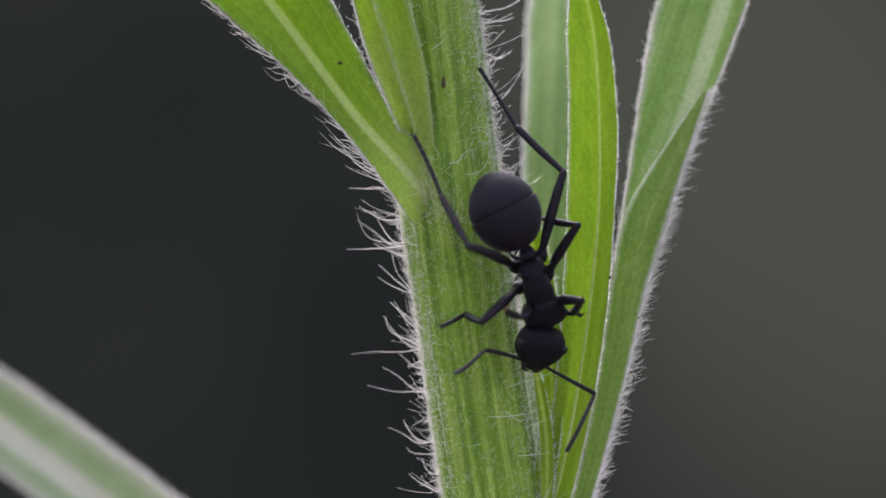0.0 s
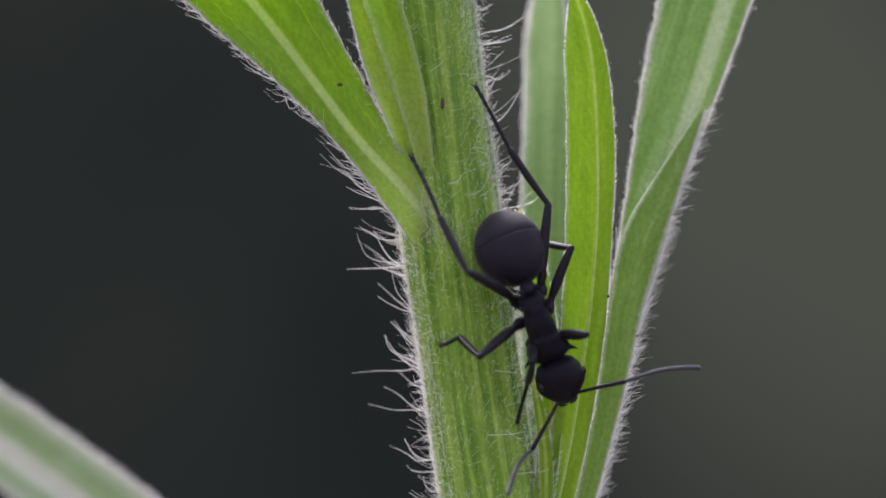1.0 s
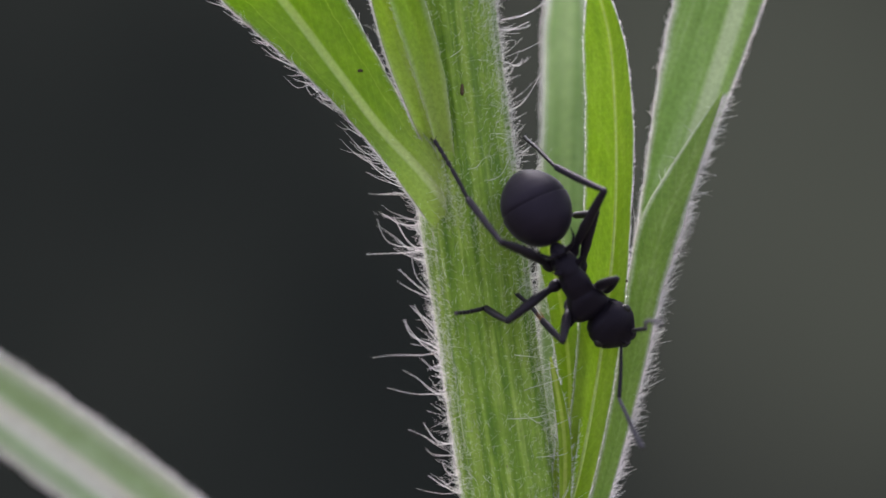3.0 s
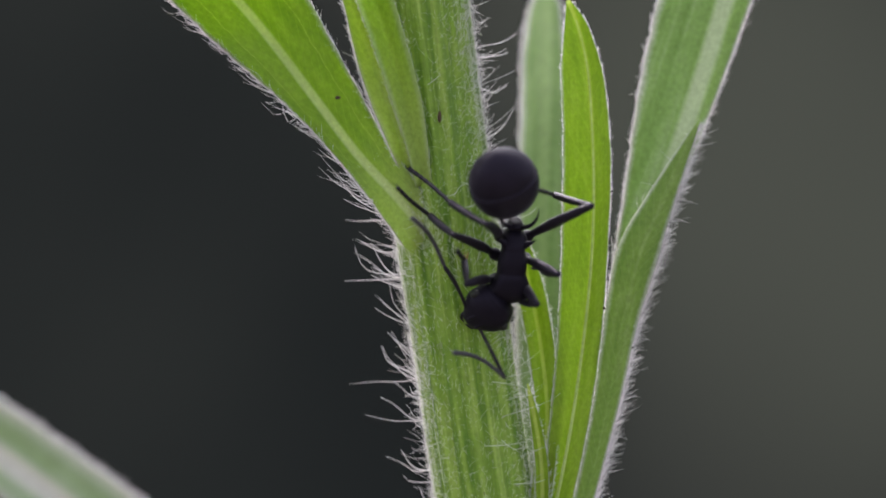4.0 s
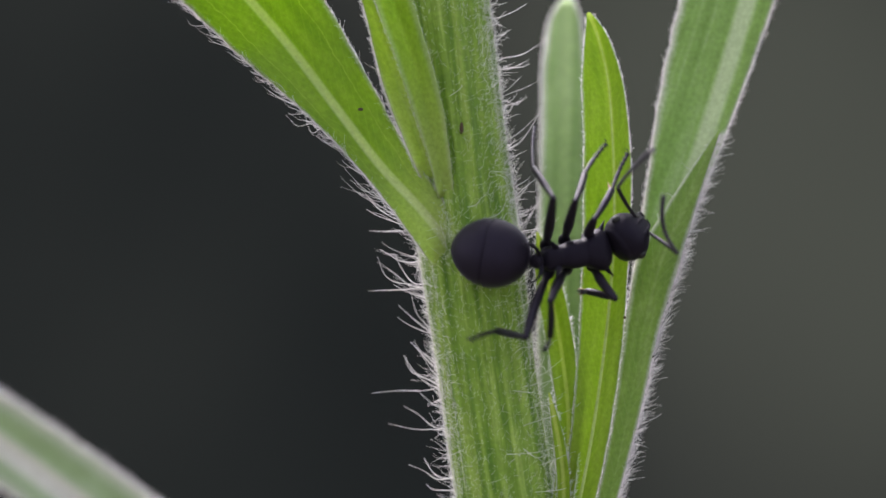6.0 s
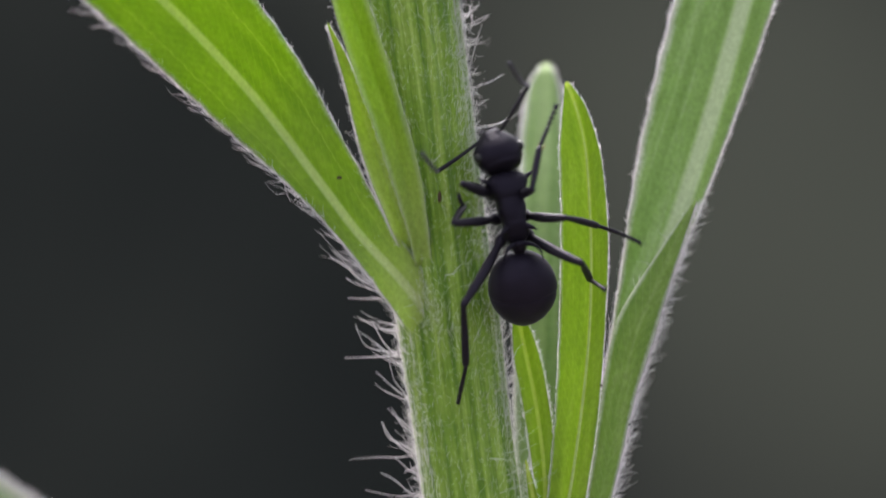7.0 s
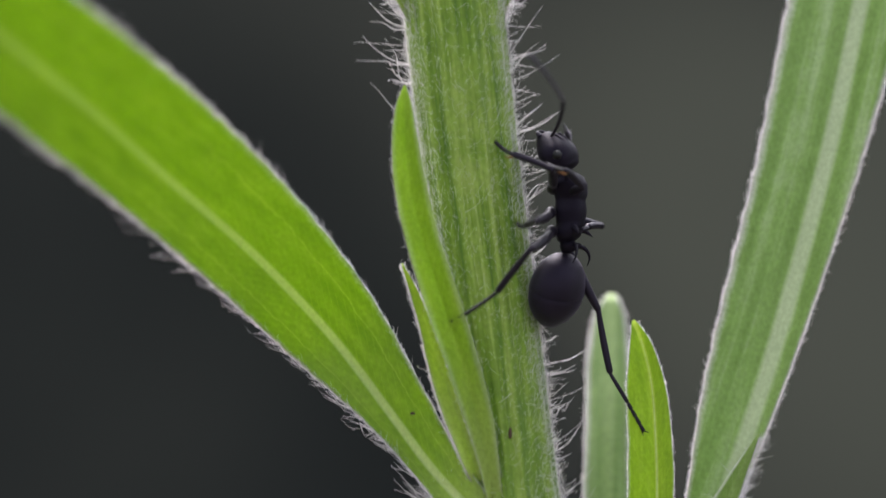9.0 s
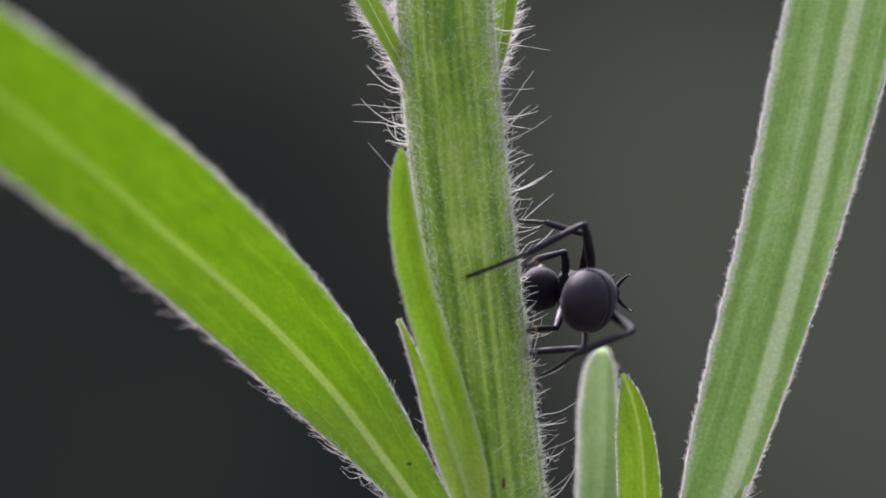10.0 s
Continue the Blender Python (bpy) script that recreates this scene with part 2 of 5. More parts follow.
def spline(points, n):
    """n places along a smooth curve through the rows of points, with all their columns."""
    p = np.array(points, float)
    k = len(p)
    d = np.r_[0, np.cumsum(np.linalg.norm(np.diff(p[:, :3], axis=0), axis=1))]
    slope = np.gradient(p, d, axis=0)
    s = np.linspace(0, d[-1], n)
    i = np.clip(np.searchsorted(d, s, side="right") - 1, 0, k - 2)
    h = (d[i + 1] - d[i])[:, None]
    u = ((s - d[i])[:, None]) / h
    return ((1 + 2 * u) * (1 - u) ** 2 * p[i] + u * (1 - u) ** 2 * h * slope[i]
            + u * u * (3 - 2 * u) * p[i + 1] + u * u * (u - 1) * h * slope[i + 1]), s


def unit(v):
    return v / np.maximum(np.linalg.norm(v, axis=-1, keepdims=True), 1e-12)


def sheet(bm, grid, uvs, closed=False):
    """Joins a grid of places (rows, columns, 3), in millimetres, into faces with their UVs."""
    layer = bm.loops.layers.uv.verify()
    vs = [[bm.verts.new(Vector(q) * MM) for q in row] for row in grid]
    for a in range(len(vs) - 1):
        w = len(vs[a])
        for b in range(w if closed else w - 1):
            c = (b + 1) % w
            f = bm.faces.new((vs[a][b], vs[a][c], vs[a + 1][c], vs[a + 1][b]))
            for loop, (i, j) in zip(f.loops, ((a, b), (a, b + 1), (a + 1, b + 1), (a + 1, b))):
                loop[layer].uv = uvs(i, j)
    return vs


def blade(stations, n=60, across=14, fold=0.25, cup=0.0, facing=(0, -1, 0), wavy=0.03, thick=0.16, wrap=0.0, seed=1):
    """A leaf blade: stations (x, y, z, width to one margin, width to the other) from the base to the tip, in millimetres.
    Returns the two-sided mesh, and what its ribs and hairs need: the middle line, side and face directions."""
    rng = np.random.default_rng(seed)
    c, s = spline(stations, n)
    mid, wl, wr = c[:, :3], np.maximum(c[:, 3], 0.02), np.maximum(c[:, 4], 0.02)
    tan = unit(np.gradient(mid, axis=0))
    face = np.array(facing, float)
    face = unit(face - (tan @ face)[:, None] * tan)
    side = np.cross(tan, face)
    u = np.linspace(-1, 1, 2 * across + 1)
    ph = rng.uniform(0, 6, 4)
    top = np.zeros((n, len(u), 3))
    for j, q in enumerate(u):
        w = wl if q < 0 else wr
        wave = wavy * np.abs(q) ** 2 * (np.sin(s * 1.3 + ph[0] + (0 if q < 0 else 2)) + 0.6 * np.sin(s * 2.9 + ph[1]))
        lift = fold * np.abs(q) * w + cup * q * q * w + wave - 0.05 * np.exp(-(q * w / 0.18) ** 2) - wrap * np.exp(-(s / 3.5) ** 2) * (q * w) ** 2
        rip = 1 + 0.012 * np.sin(s * 4.1 + ph[2] + q) * np.abs(q)
        top[:, j] = mid + side * (q * w * rip)[:, None] + face * lift[:, None]
    t = thick * (1 - 0.75 * np.abs(u) ** 3)[None, :, None] * np.minimum(1, (wl + wr) / 1.0)[:, None, None]
    bottom = top - face[:, None, :] * t
    ring = np.concatenate([top, bottom[:, ::-1]], axis=1)
    ulist = list(u) + list(u[::-1]) + [u[0]]
    bm = bmesh.new()
    vs = sheet(bm, ring, lambda i, j: (ulist[j] * (wl if ulist[j] < 0 else wr)[min(i, n - 1)], s[min(i, n - 1)]), closed=True)
    for row in (vs[0], vs[-1]):
        bm.faces.new(row)
    bmesh.ops.recalc_face_normals(bm, faces=bm.faces)
    out = {v: abs(ulist[j]) for row in vs for j, v in enumerate(row)}
    rim = bm.loops.layers.uv.new("rim")
    for f in bm.faces:
        for loop in f.loops:
            loop[rim].uv = (out[loop.vert], 0)
    return bm, dict(mid=mid, side=side, face=face, tan=tan, top=top, s=s, wl=wl, wr=wr)


def tube(path, radius, sides=8, flat=1.0, facing=(0, -1, 0)):
    """A round bar along path (places in mm), radius per place, flattened towards facing by flat."""
    path = np.asarray(path, float)
    radius = np.broadcast_to(radius, len(path))
    tan = unit(np.gradient(path, axis=0))
    f = np.array(facing, float)
    f = unit(f - (tan @ f)[:, None] * tan)
    side = np.cross(tan, f)
    a = np.arange(sides) / sides * 2 * np.pi
    grid = path[:, None] + radius[:, None, None] * (side[:, None] * np.cos(a)[None, :, None] + flat * f[:, None] * np.sin(a)[None, :, None])
    s = np.r_[0, np.cumsum(np.linalg.norm(np.diff(path, axis=0), axis=1))]
    bm = bmesh.new()
    vs = sheet(bm, grid, lambda i, j: (j / sides * 2 * np.pi * float(radius.max()), s[min(i, len(s) - 1)]), closed=True)
    for row in (vs[0], vs[-1]):
        bm.faces.new(row)
    bmesh.ops.recalc_face_normals(bm, faces=bm.faces)
    return bm


def hairs(name, roots, ways, bends, lengths, thickness, parent, label, segments=5, mat=None, seed=3, wiggle=0.05, taper=0.8):
    """Fine tapering hairs in one mesh: roots and directions in mm; each bends towards its bend direction and wavers by wiggle."""
    rng = np.random.default_rng(seed)
    roots, ways, bends = (np.asarray(v, float) for v in (roots, ways, bends))
    n = len(roots)
    lengths, thickness = np.broadcast_to(lengths, n), np.broadcast_to(thickness, n)
    k = np.linspace(0, 1, segments + 1)
    wig = rng.normal(0, wiggle, (n, 3))
    wave = rng.uniform(4.0, 8.0, (n, 1))
    line = (roots[:, None] + lengths[:, None, None] * (ways[:, None] * k[None, :, None] + bends[:, None] * (k ** 2)[None, :, None]
            + wig[:, None] * np.sin(k[None, :] * wave)[..., None]))
    tan = unit(np.gradient(line, axis=1))
    ref = np.where(np.abs(tan[..., 1:2]) < 0.8, np.array([0, 1.0, 0]), np.array([1.0, 0, 0]))
    a = unit(np.cross(tan, ref))
    b = np.cross(tan, a)
    rad = thickness[:, None] * (1 - taper * k[None, :] ** 1.5)
    verts = []
    for q in range(3):
        g = 2 * np.pi * q / 3
        verts.append(line + rad[..., None] * (a * math.cos(g) + b * math.sin(g)))
    verts = np.stack(verts, 2).reshape(-1, 3) * MM
    m = segments + 1
    base = (np.arange(n) * m * 3)[:, None, None] + (np.arange(segments) * 3)[None, :, None]
    q = np.arange(3)[None, None, :]
    r = (q + 1) % 3
    faces = np.stack([base + q, base + r, base + 3 + r, base + 3 + q], -1).reshape(-1, 4)
    me = bpy.data.meshes.new(name)
    me.from_pydata(verts.tolist(), [], faces.tolist())
    me.materials.append(mat or HAIR)
    me.polygons.foreach_set("use_smooth", [True] * len(me.polygons))
    ob = new(name, me)
    ob.parent = parent
    return tagged(ob, label, "", "", "stuff")


# ---- distance: a self-lit screen painted with dim blurred greenery ----
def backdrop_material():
    """Foliage whose light and shade are painted as soft glowing patches: centre (x, z), reach, and how much lighter."""
    m, ns, ls = material("glowing_painted_greenery")
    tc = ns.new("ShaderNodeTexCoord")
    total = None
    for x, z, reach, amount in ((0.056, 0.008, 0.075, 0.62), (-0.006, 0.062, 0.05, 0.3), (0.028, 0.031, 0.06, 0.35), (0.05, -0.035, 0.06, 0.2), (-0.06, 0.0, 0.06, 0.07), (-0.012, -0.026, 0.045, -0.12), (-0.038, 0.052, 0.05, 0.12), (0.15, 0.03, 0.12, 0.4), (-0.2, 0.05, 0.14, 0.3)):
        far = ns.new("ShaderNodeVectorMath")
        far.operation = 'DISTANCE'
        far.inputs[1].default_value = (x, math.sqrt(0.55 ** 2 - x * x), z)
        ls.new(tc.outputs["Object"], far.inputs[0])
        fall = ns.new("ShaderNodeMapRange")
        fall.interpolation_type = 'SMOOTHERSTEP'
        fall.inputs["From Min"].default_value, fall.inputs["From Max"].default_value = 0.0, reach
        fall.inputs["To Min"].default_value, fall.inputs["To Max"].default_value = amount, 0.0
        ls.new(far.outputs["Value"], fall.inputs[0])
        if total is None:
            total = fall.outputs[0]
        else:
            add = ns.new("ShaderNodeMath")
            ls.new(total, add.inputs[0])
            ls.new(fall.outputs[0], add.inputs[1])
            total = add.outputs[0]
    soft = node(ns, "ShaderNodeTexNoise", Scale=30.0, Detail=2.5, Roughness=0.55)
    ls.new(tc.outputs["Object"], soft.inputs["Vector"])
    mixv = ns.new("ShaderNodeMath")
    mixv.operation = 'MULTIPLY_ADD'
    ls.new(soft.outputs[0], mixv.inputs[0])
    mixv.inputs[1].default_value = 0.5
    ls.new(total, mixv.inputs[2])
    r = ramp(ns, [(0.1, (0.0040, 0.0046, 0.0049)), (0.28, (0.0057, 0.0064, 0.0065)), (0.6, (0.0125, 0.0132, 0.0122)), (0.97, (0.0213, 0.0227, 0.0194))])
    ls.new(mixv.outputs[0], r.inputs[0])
    # the screen glows by itself; emission stands in for daylight on foliage
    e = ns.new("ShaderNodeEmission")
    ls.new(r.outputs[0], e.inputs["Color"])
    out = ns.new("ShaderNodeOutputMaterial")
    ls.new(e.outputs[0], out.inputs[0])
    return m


def build_setting():
    bm = bmesh.new()
    rows = []
    for i in range(25):
        a = radians(-75 + 150 * i / 24)
        rows.append([bm.verts.new((0.55 * math.sin(a), 0.55 * math.cos(a), z)) for z in (-0.35, -0.2, 0.0, 0.2)])
    for a, b in zip(rows, rows[1:]):
        for j in range(3):
            bm.faces.new((a[j], b[j], b[j + 1], a[j + 1]))
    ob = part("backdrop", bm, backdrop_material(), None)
    tagged(ob, "curved glowing screen painted with dim, blurred grey-green greenery", "backdrop", "", "structure")
    bm = bmesh.new()
    bmesh.ops.create_grid(bm, x_segments=40, y_segments=40, size=30)
    for v in bm.verts:
        v.co.z = -0.35 + (0.004 * noise.noise(v.co * 3) if v.co.length > 1 else 0)
    tagged(part("ground", bm, solid("dark_soil", (0.05, 0.045, 0.03), 0.9, 60.0, 0.5), None), "dark bare soil below the plant", "ground", "", "structure")


build_setting()

# ---- the plant ----
plant = tagged(new("hairy_weed_plant"), "hairy green weed with a ribbed stem and narrow leaves", "plant")
plant.location = (0, 0, -0.35)


def grounded(ob):
    """Parts are laid out from the middle of the view; the plant stands on the ground."""
    ob.location.z += 0.35
    return ob


STEM_LINE = [(4.0, 0, -350, 2.3), (3.6, 0, -60, 1.95), (1.8, 0, -8.8, 1.76), (0.49, 0, 0, 1.74), (-0.42, 0, 6.9, 1.76),
             (-1.38, 0, 14.9, 1.81), (-2.15, 0, 22.3, 1.84), (-3.6, 0.5, 40, 1.7), (-5, 1, 60, 1.6)]


def stem_at(z):
    line = np.array(STEM_LINE)
    return np.array([np.interp(z, line[:, 2], line[:, k]) for k in (0, 1, 3)])


def stem_profile(a, z):
    """The ribs: radius factor at the angle a round the stem."""
    return (1 + 0.02 * np.cos(11 * a + 0.4 + 0.02 * z) + 0.014 * np.cos(17 * a + 1.7) + 0.008 * np.cos(31 * a + 0.05 * z)
            - 0.035 * np.exp(-((a + 1.05) / 0.14) ** 2) - 0.03 * np.exp(-((a + 2.1) / 0.08) ** 2))


def build_stem():
    zs = np.r_[np.linspace(-350, -40, 12), np.linspace(-30, 45, 151), 60]
    sides = 160
    a = np.arange(sides) / sides * 2 * np.pi - np.pi
    grid = []
    for z in zs:
        x, y, r = stem_at(z)
        x += 0.06 * math.sin(z * 0.23)
        node_swell = 1 + 0.05 * math.exp(-((z - 1.0) / 2.2) ** 2)
        rr = r * node_swell * stem_profile(a, z)
        grid.append(np.stack([x + rr * np.cos(a), y + rr * np.sin(a), np.full(sides, z)], 1))
    bm = bmesh.new()
    vs = sheet(bm, grid, lambda i, j: (j / sides * 11, zs[min(i, len(zs) - 1)]), closed=True)
    bm.faces.new(vs[0])
    bm.faces.new(vs[-1])
    bmesh.ops.recalc_face_normals(bm, faces=bm.faces)
    return grounded(part("stem", bm, STEM, plant, "ribbed pale green stem covered in white down"))


stem = build_stem()


def leaf(name, stations, mat, label, seed, cilia=(1.0, 1.0), rib=0.16, ciliar=(0.25, 0.6), lean=0.5, rib_end=0.9, curl=0.3, thick_hair=0.010, press=0.0, rib_mat=None, **shape):
    bm, info = blade(stations, seed=seed, **shape)
    ob = grounded(part(name, bm, mat, plant, label))
    rng = np.random.default_rng(seed + 50)
    n = len(info["mid"])
    m = int(n * rib_end)
    if rib:
        k = np.linspace(1, 0.2, m)
        off = -0.035
        part("midrib", tube(info["mid"][:m] + info["face"][:m] * off, rib * k * np.clip(np.linspace(-0.3, 6, m), 0.02, 1), 8, 0.45), rib_mat or RIB, ob, "pale midrib")
    if cilia:
        roots, ways, bends = [], [], []
        length = info["s"][-1]
        for edge, sign, dense in ((0, -1, cilia[0]), (-1, 1, cilia[1])):
            count = int(length * 16 * dense)
            at = np.sort(rng.uniform(0.02, 0.995, count)) * (n - 1)
            i = np.clip(at.astype(int), 0, n - 2)
            f = (at - i)[:, None]
            e = info["top"][:, edge]
            roots.append(e[i] * (1 - f) + e[i + 1] * f - info["face"][i] * rng.uniform(0, 0.1, (count, 1)))
            ways.append(unit(sign * info["side"][i] * rng.uniform(0.5, 1.0, (count, 1)) + info["tan"][i] * lean * rng.uniform(0.2, 1.6, (count, 1)) + info["face"][i] * rng.normal(0, 0.45, (count, 1))))
            bends.append(info["tan"][i] * rng.uniform(0.0, 0.6, (count, 1)) + rng.normal(0, curl, (count, 3)) - sign * press * info["side"][i] * rng.uniform(0.3, 1.2, (count, 1)))
        roots, ways, bends = (np.concatenate(v) for v in (roots, ways, bends))
        hairs("margin_hairs", roots, ways, bends, ciliar[0] + (ciliar[1] - ciliar[0]) * rng.random(len(roots)) ** 2, thick_hair, ob, "fine white hairs along the margins", seed=seed)
    return ob, info


L1, I1 = leaf("leaf", [(-0.1, -1.0, 0.6, 0.6, 0.3), (-0.48, -1.52, 1.65, 0.9, 0.45), (-1.1, -1.62, 2.5, 0.88, 0.75), (-2.95, -1.15, 4.55, 0.65, 1.15), (-4.35, -0.85, 6.4, 0.88, 1.5), (-6.42, -0.6, 9.12, 1.5, 2.0), (-8.51, -2.20, 11.47, 1.76, 2.38),
              (-12.46, -7.00, 15.18, 1.86, 2.88), (-16.13, -14.50, 18.58, 2.09, 2.77), (-20.24, -23.00, 21.92, 2.04, 2.41), (-33.49, -38.00, 30.68, 0.05, 0.05)], BASED, "broad bright green leaf with a pale midrib", 11, n=110, fold=0.2, rib=0.0, wavy=0.1, cilia=(7.0, 3.5), ciliar=(0.08, 0.34), curl=0.35, lean=1.3, press=0.7, thick_hair=0.007, wrap=0.3)
L2, I2 = leaf("leaf", [(-0.55, -1.65, 3.4, 0.3, 0.3), (-0.85, -2.0, 4.8, 0.33, 0.44), (-1.17, -2.2, 6.2, 0.44, 0.58), (-1.75, -2.4, 8.3, 0.55, 0.62), (-2.62, -2.6, 11.0, 0.64, 0.66), (-3.28, -2.8, 13.1, 0.62, 0.62),
              (-3.7, -2.9, 14.9, 0.6, 0.6), (-3.95, -3.0, 17.0, 0.45, 0.45), (-3.97, -3.0, 18.2, 0.25, 0.25), (-3.95, -3.0, 18.75, 0.04, 0.04)],
              YOUNG, "narrow young leaf standing along the stem", 12, fold=0.3, cilia=(2.0, 1.5), rib=0.0, ciliar=(0.03, 0.14), thick_hair=0.005)
L3, I3 = leaf("leaf", [(-1.1, -1.55, 4.0, 0.3, 0.3), (-1.42, -1.78, 5.0, 0.42, 0.42), (-1.8, -1.7, 6.1, 0.5, 0.48), (-2.25, -1.4, 7.2, 0.46, 0.44), (-2.69, -1.2, 8.46, 0.38, 0.37), (-3.1, -1.1, 9.74, 0.26, 0.25), (-3.6, -0.95, 11.1, 0.15, 0.15), (-4.05, -0.85, 12.15, 0.03, 0.03)],
              AXIL, "small yellowish young leaf in the axil of a larger one", 13, fold=0.3, cilia=(8.0, 2.0), rib=0.0, ciliar=(0.05, 0.2), press=0.3, thick_hair=0.008)
L4, I4 = leaf("leaf", [(2.4, 0.8, -12, 0.4, 0.4), (3.2, 1.7, -8.5, 0.6, 0.6), (3.7, 3.2, 0, 0.88, 0.9), (3.86, 5.0, 6.0, 0.85, 0.85), (3.94, 6.5, 9.1, 0.76, 0.72), (4.0, 7.2, 10.42, 0.5, 0.48), (4.06, 7.5, 11.0, 0.14, 0.14)],
              MUTED, "narrow dull green leaf with a blunt tip", 14, fold=-0.15, cilia=(9.0, 7.0), rib=0.0, ciliar=(0.03, 0.11), curl=0.5)
L5, I5 = leaf("leaf", [(3.0, -0.3, -12, 0.5, 0.5), (4.15, -0.6, -8, 0.62, 0.55), (5.05, -0.6, -3, 0.9, 0.62), (5.5, -0.5, 1.5, 1.1, 0.56), (5.5, -0.5, 5.2, 1.05, 0.62), (5.18, -0.4, 8.4, 0.78, 0.42), (4.86, -0.4, 9.5, 0.36, 0.25), (4.62, -0.4, 10.05, 0.06, 0.06)],
              BRIGHT, "narrow bright yellow-green leaf with a pointed tip", 15, fold=0.12, cilia=(3.0, 2.5), rib=0.07, ciliar=(0.04, 0.14), press=0.5, rib_end=0.97)
L6, I6 = leaf("leaf", [(3.5, 0.4, -12, 0.4, 0.4), (5.2, 0.6, -6, 0.4, 0.4), (6.6, 0.6, -1, 0.6, 0.4), (7.7, 0.7, 2.2, 1.15, 0.5), (8.96, 0.90, 5.69, 1.90, 0.65), (11.89, 1.60, 15.72, 2.51, 1.26), (13.89, 2.80, 24.59, 2.61, 1.81), (18.69, 6.00, 42.31, 0.05, 0.05)],
              PALE, "long grey-green leaf seen from its ribbed underside", 16, n=110, fold=-0.2, rib=0.0, cilia=(8.0, 8.0), ciliar=(0.03, 0.16), curl=0.5)
L7, I7 = leaf("leaf", [(3.6, -0.4, -13, 0.3, 0.3), (4.95, -0.5, -8.8, 0.35, 0.3), (6.05, -0.5, -4.2, 0.5, 0.45), (6.6, -0.45, -1.2, 0.62, 0.6), (7.15, -0.4, 1.0, 0.75, 0.75), (8.15, -0.1, 3.1, 0.55, 0.4), (9.4, 0.3, 5.8, 0.04, 0.04)],
              DULL, "folded base of a long leaf with a hairy edge", 17, fold=-0.25, cilia=(0.1, 6.0), rib=0.0, ciliar=(0.13, 0.55), lean=0.6, curl=0.3)
L8, I8 = leaf("leaf", [(3.4, -0.9, -9.5, 0.35, 0.35), (3.85, -0.4, -4.5, 0.42, 0.42), (3.6, 0.0, -2.1, 0.48, 0.48), (3.05, 0.1, 0.7, 0.38, 0.4), (2.76, 0.1, 2.1, 0.04, 0.04)],
              BRIGHT, "small young leaf beside the stem", 18, fold=0.2, cilia=(2.0, 2.0), rib=0.0, ciliar=(0.05, 0.16))
L9, I9 = leaf("leaf", [(2.9, -0.8, -20, 0.4, 0.4), (-3.5, -6, -15.2, 1.0, 1.3), (-11.3, -12, -8.5, 1.13, 1.64), (-14.35, -13, -6.15, 1.13, 1.6), (-27, -19, 3.0, 0.05, 0.05)],
              DOWNY, "pale green lower leaf far out of focus", 19, n=80, fold=0.2, rib=0.14, cilia=(6, 9), ciliar=(0.05, 0.16), curl=0.5, rib_mat=WHITE_RIB)
L10, I10 = leaf("leaf", [(-3.5, -0.6, 21.2, 0.3, 0.3), (-4.7, -0.4, 23.4, 0.38, 0.38), (-6.3, 0, 26.5, 0.6, 0.6), (-9, 1, 33, 0.05, 0.05)], LEAF, "upper narrow leaf leaving the stem", 20, fold=0.2, cilia=(2.5, 2.5), rib=0.05)
L11, I11 = leaf("leaf", [(-0.9, 1.0, 20.5, 0.3, 0.3), (-0.15, 1.4, 23.0, 0.4, 0.4), (0.1, 1.6, 25, 0.5, 0.5), (0.8, 3, 34, 0.05, 0.05)], LEAF, "upper narrow leaf behind the stem", 21, fold=0.2, cilia=(1, 2), rib=0.05)
L12, I12 = leaf("leaf", [(3.65, -1.0, -9.5, 0.2, 0.2), (3.6, -1.0, -6.2, 0.22, 0.22), (3.35, -1.0, -4.7, 0.14, 0.15), (3.15, -1.0, -3.7, 0.03, 0.03)], BRIGHT, "tiny pale bud leaf in a leaf axil", 22, n=30, fold=0.35, cilia=(1.5, 1.5), rib=0.0, ciliar=(0.06, 0.2))

def margin_loops(owner, info, edge, count, first, last, size, seed):
    """Longer white hairs that leave a margin, run along it and bend back towards it."""
    rng = np.random.default_rng(seed)
    i = rng.integers(first, last, count)
    sign = -1 if edge == 0 else 1
    out = sign * info["side"][i]
    ways = unit(info["tan"][i] + out * rng.uniform(0.3, 0.9, (count, 1)) - info["face"][i] * rng.normal(0, 0.15, (count, 1)))
    bends = -out * rng.uniform(0.1, 0.6, (count, 1)) + rng.normal(0, 0.12, (count, 3))
    hairs("margin_fringe", info["top"][i, edge] + rng.normal(0, 0.03, (count, 3)), ways, bends, size * (0.3 + 0.9 * rng.random(count) ** 1.5), 0.0085, owner, "long white hairs along the margin", 8, seed=seed)


margin_loops(L1, I1, 0, 460, 6, 100, 1.2, 61)
margin_loops(L1, I1, -1, 190, 26, 100, 0.75, 62)
margin_loops(L7, I7, -1, 60, 8, 52, 0.5, 63)


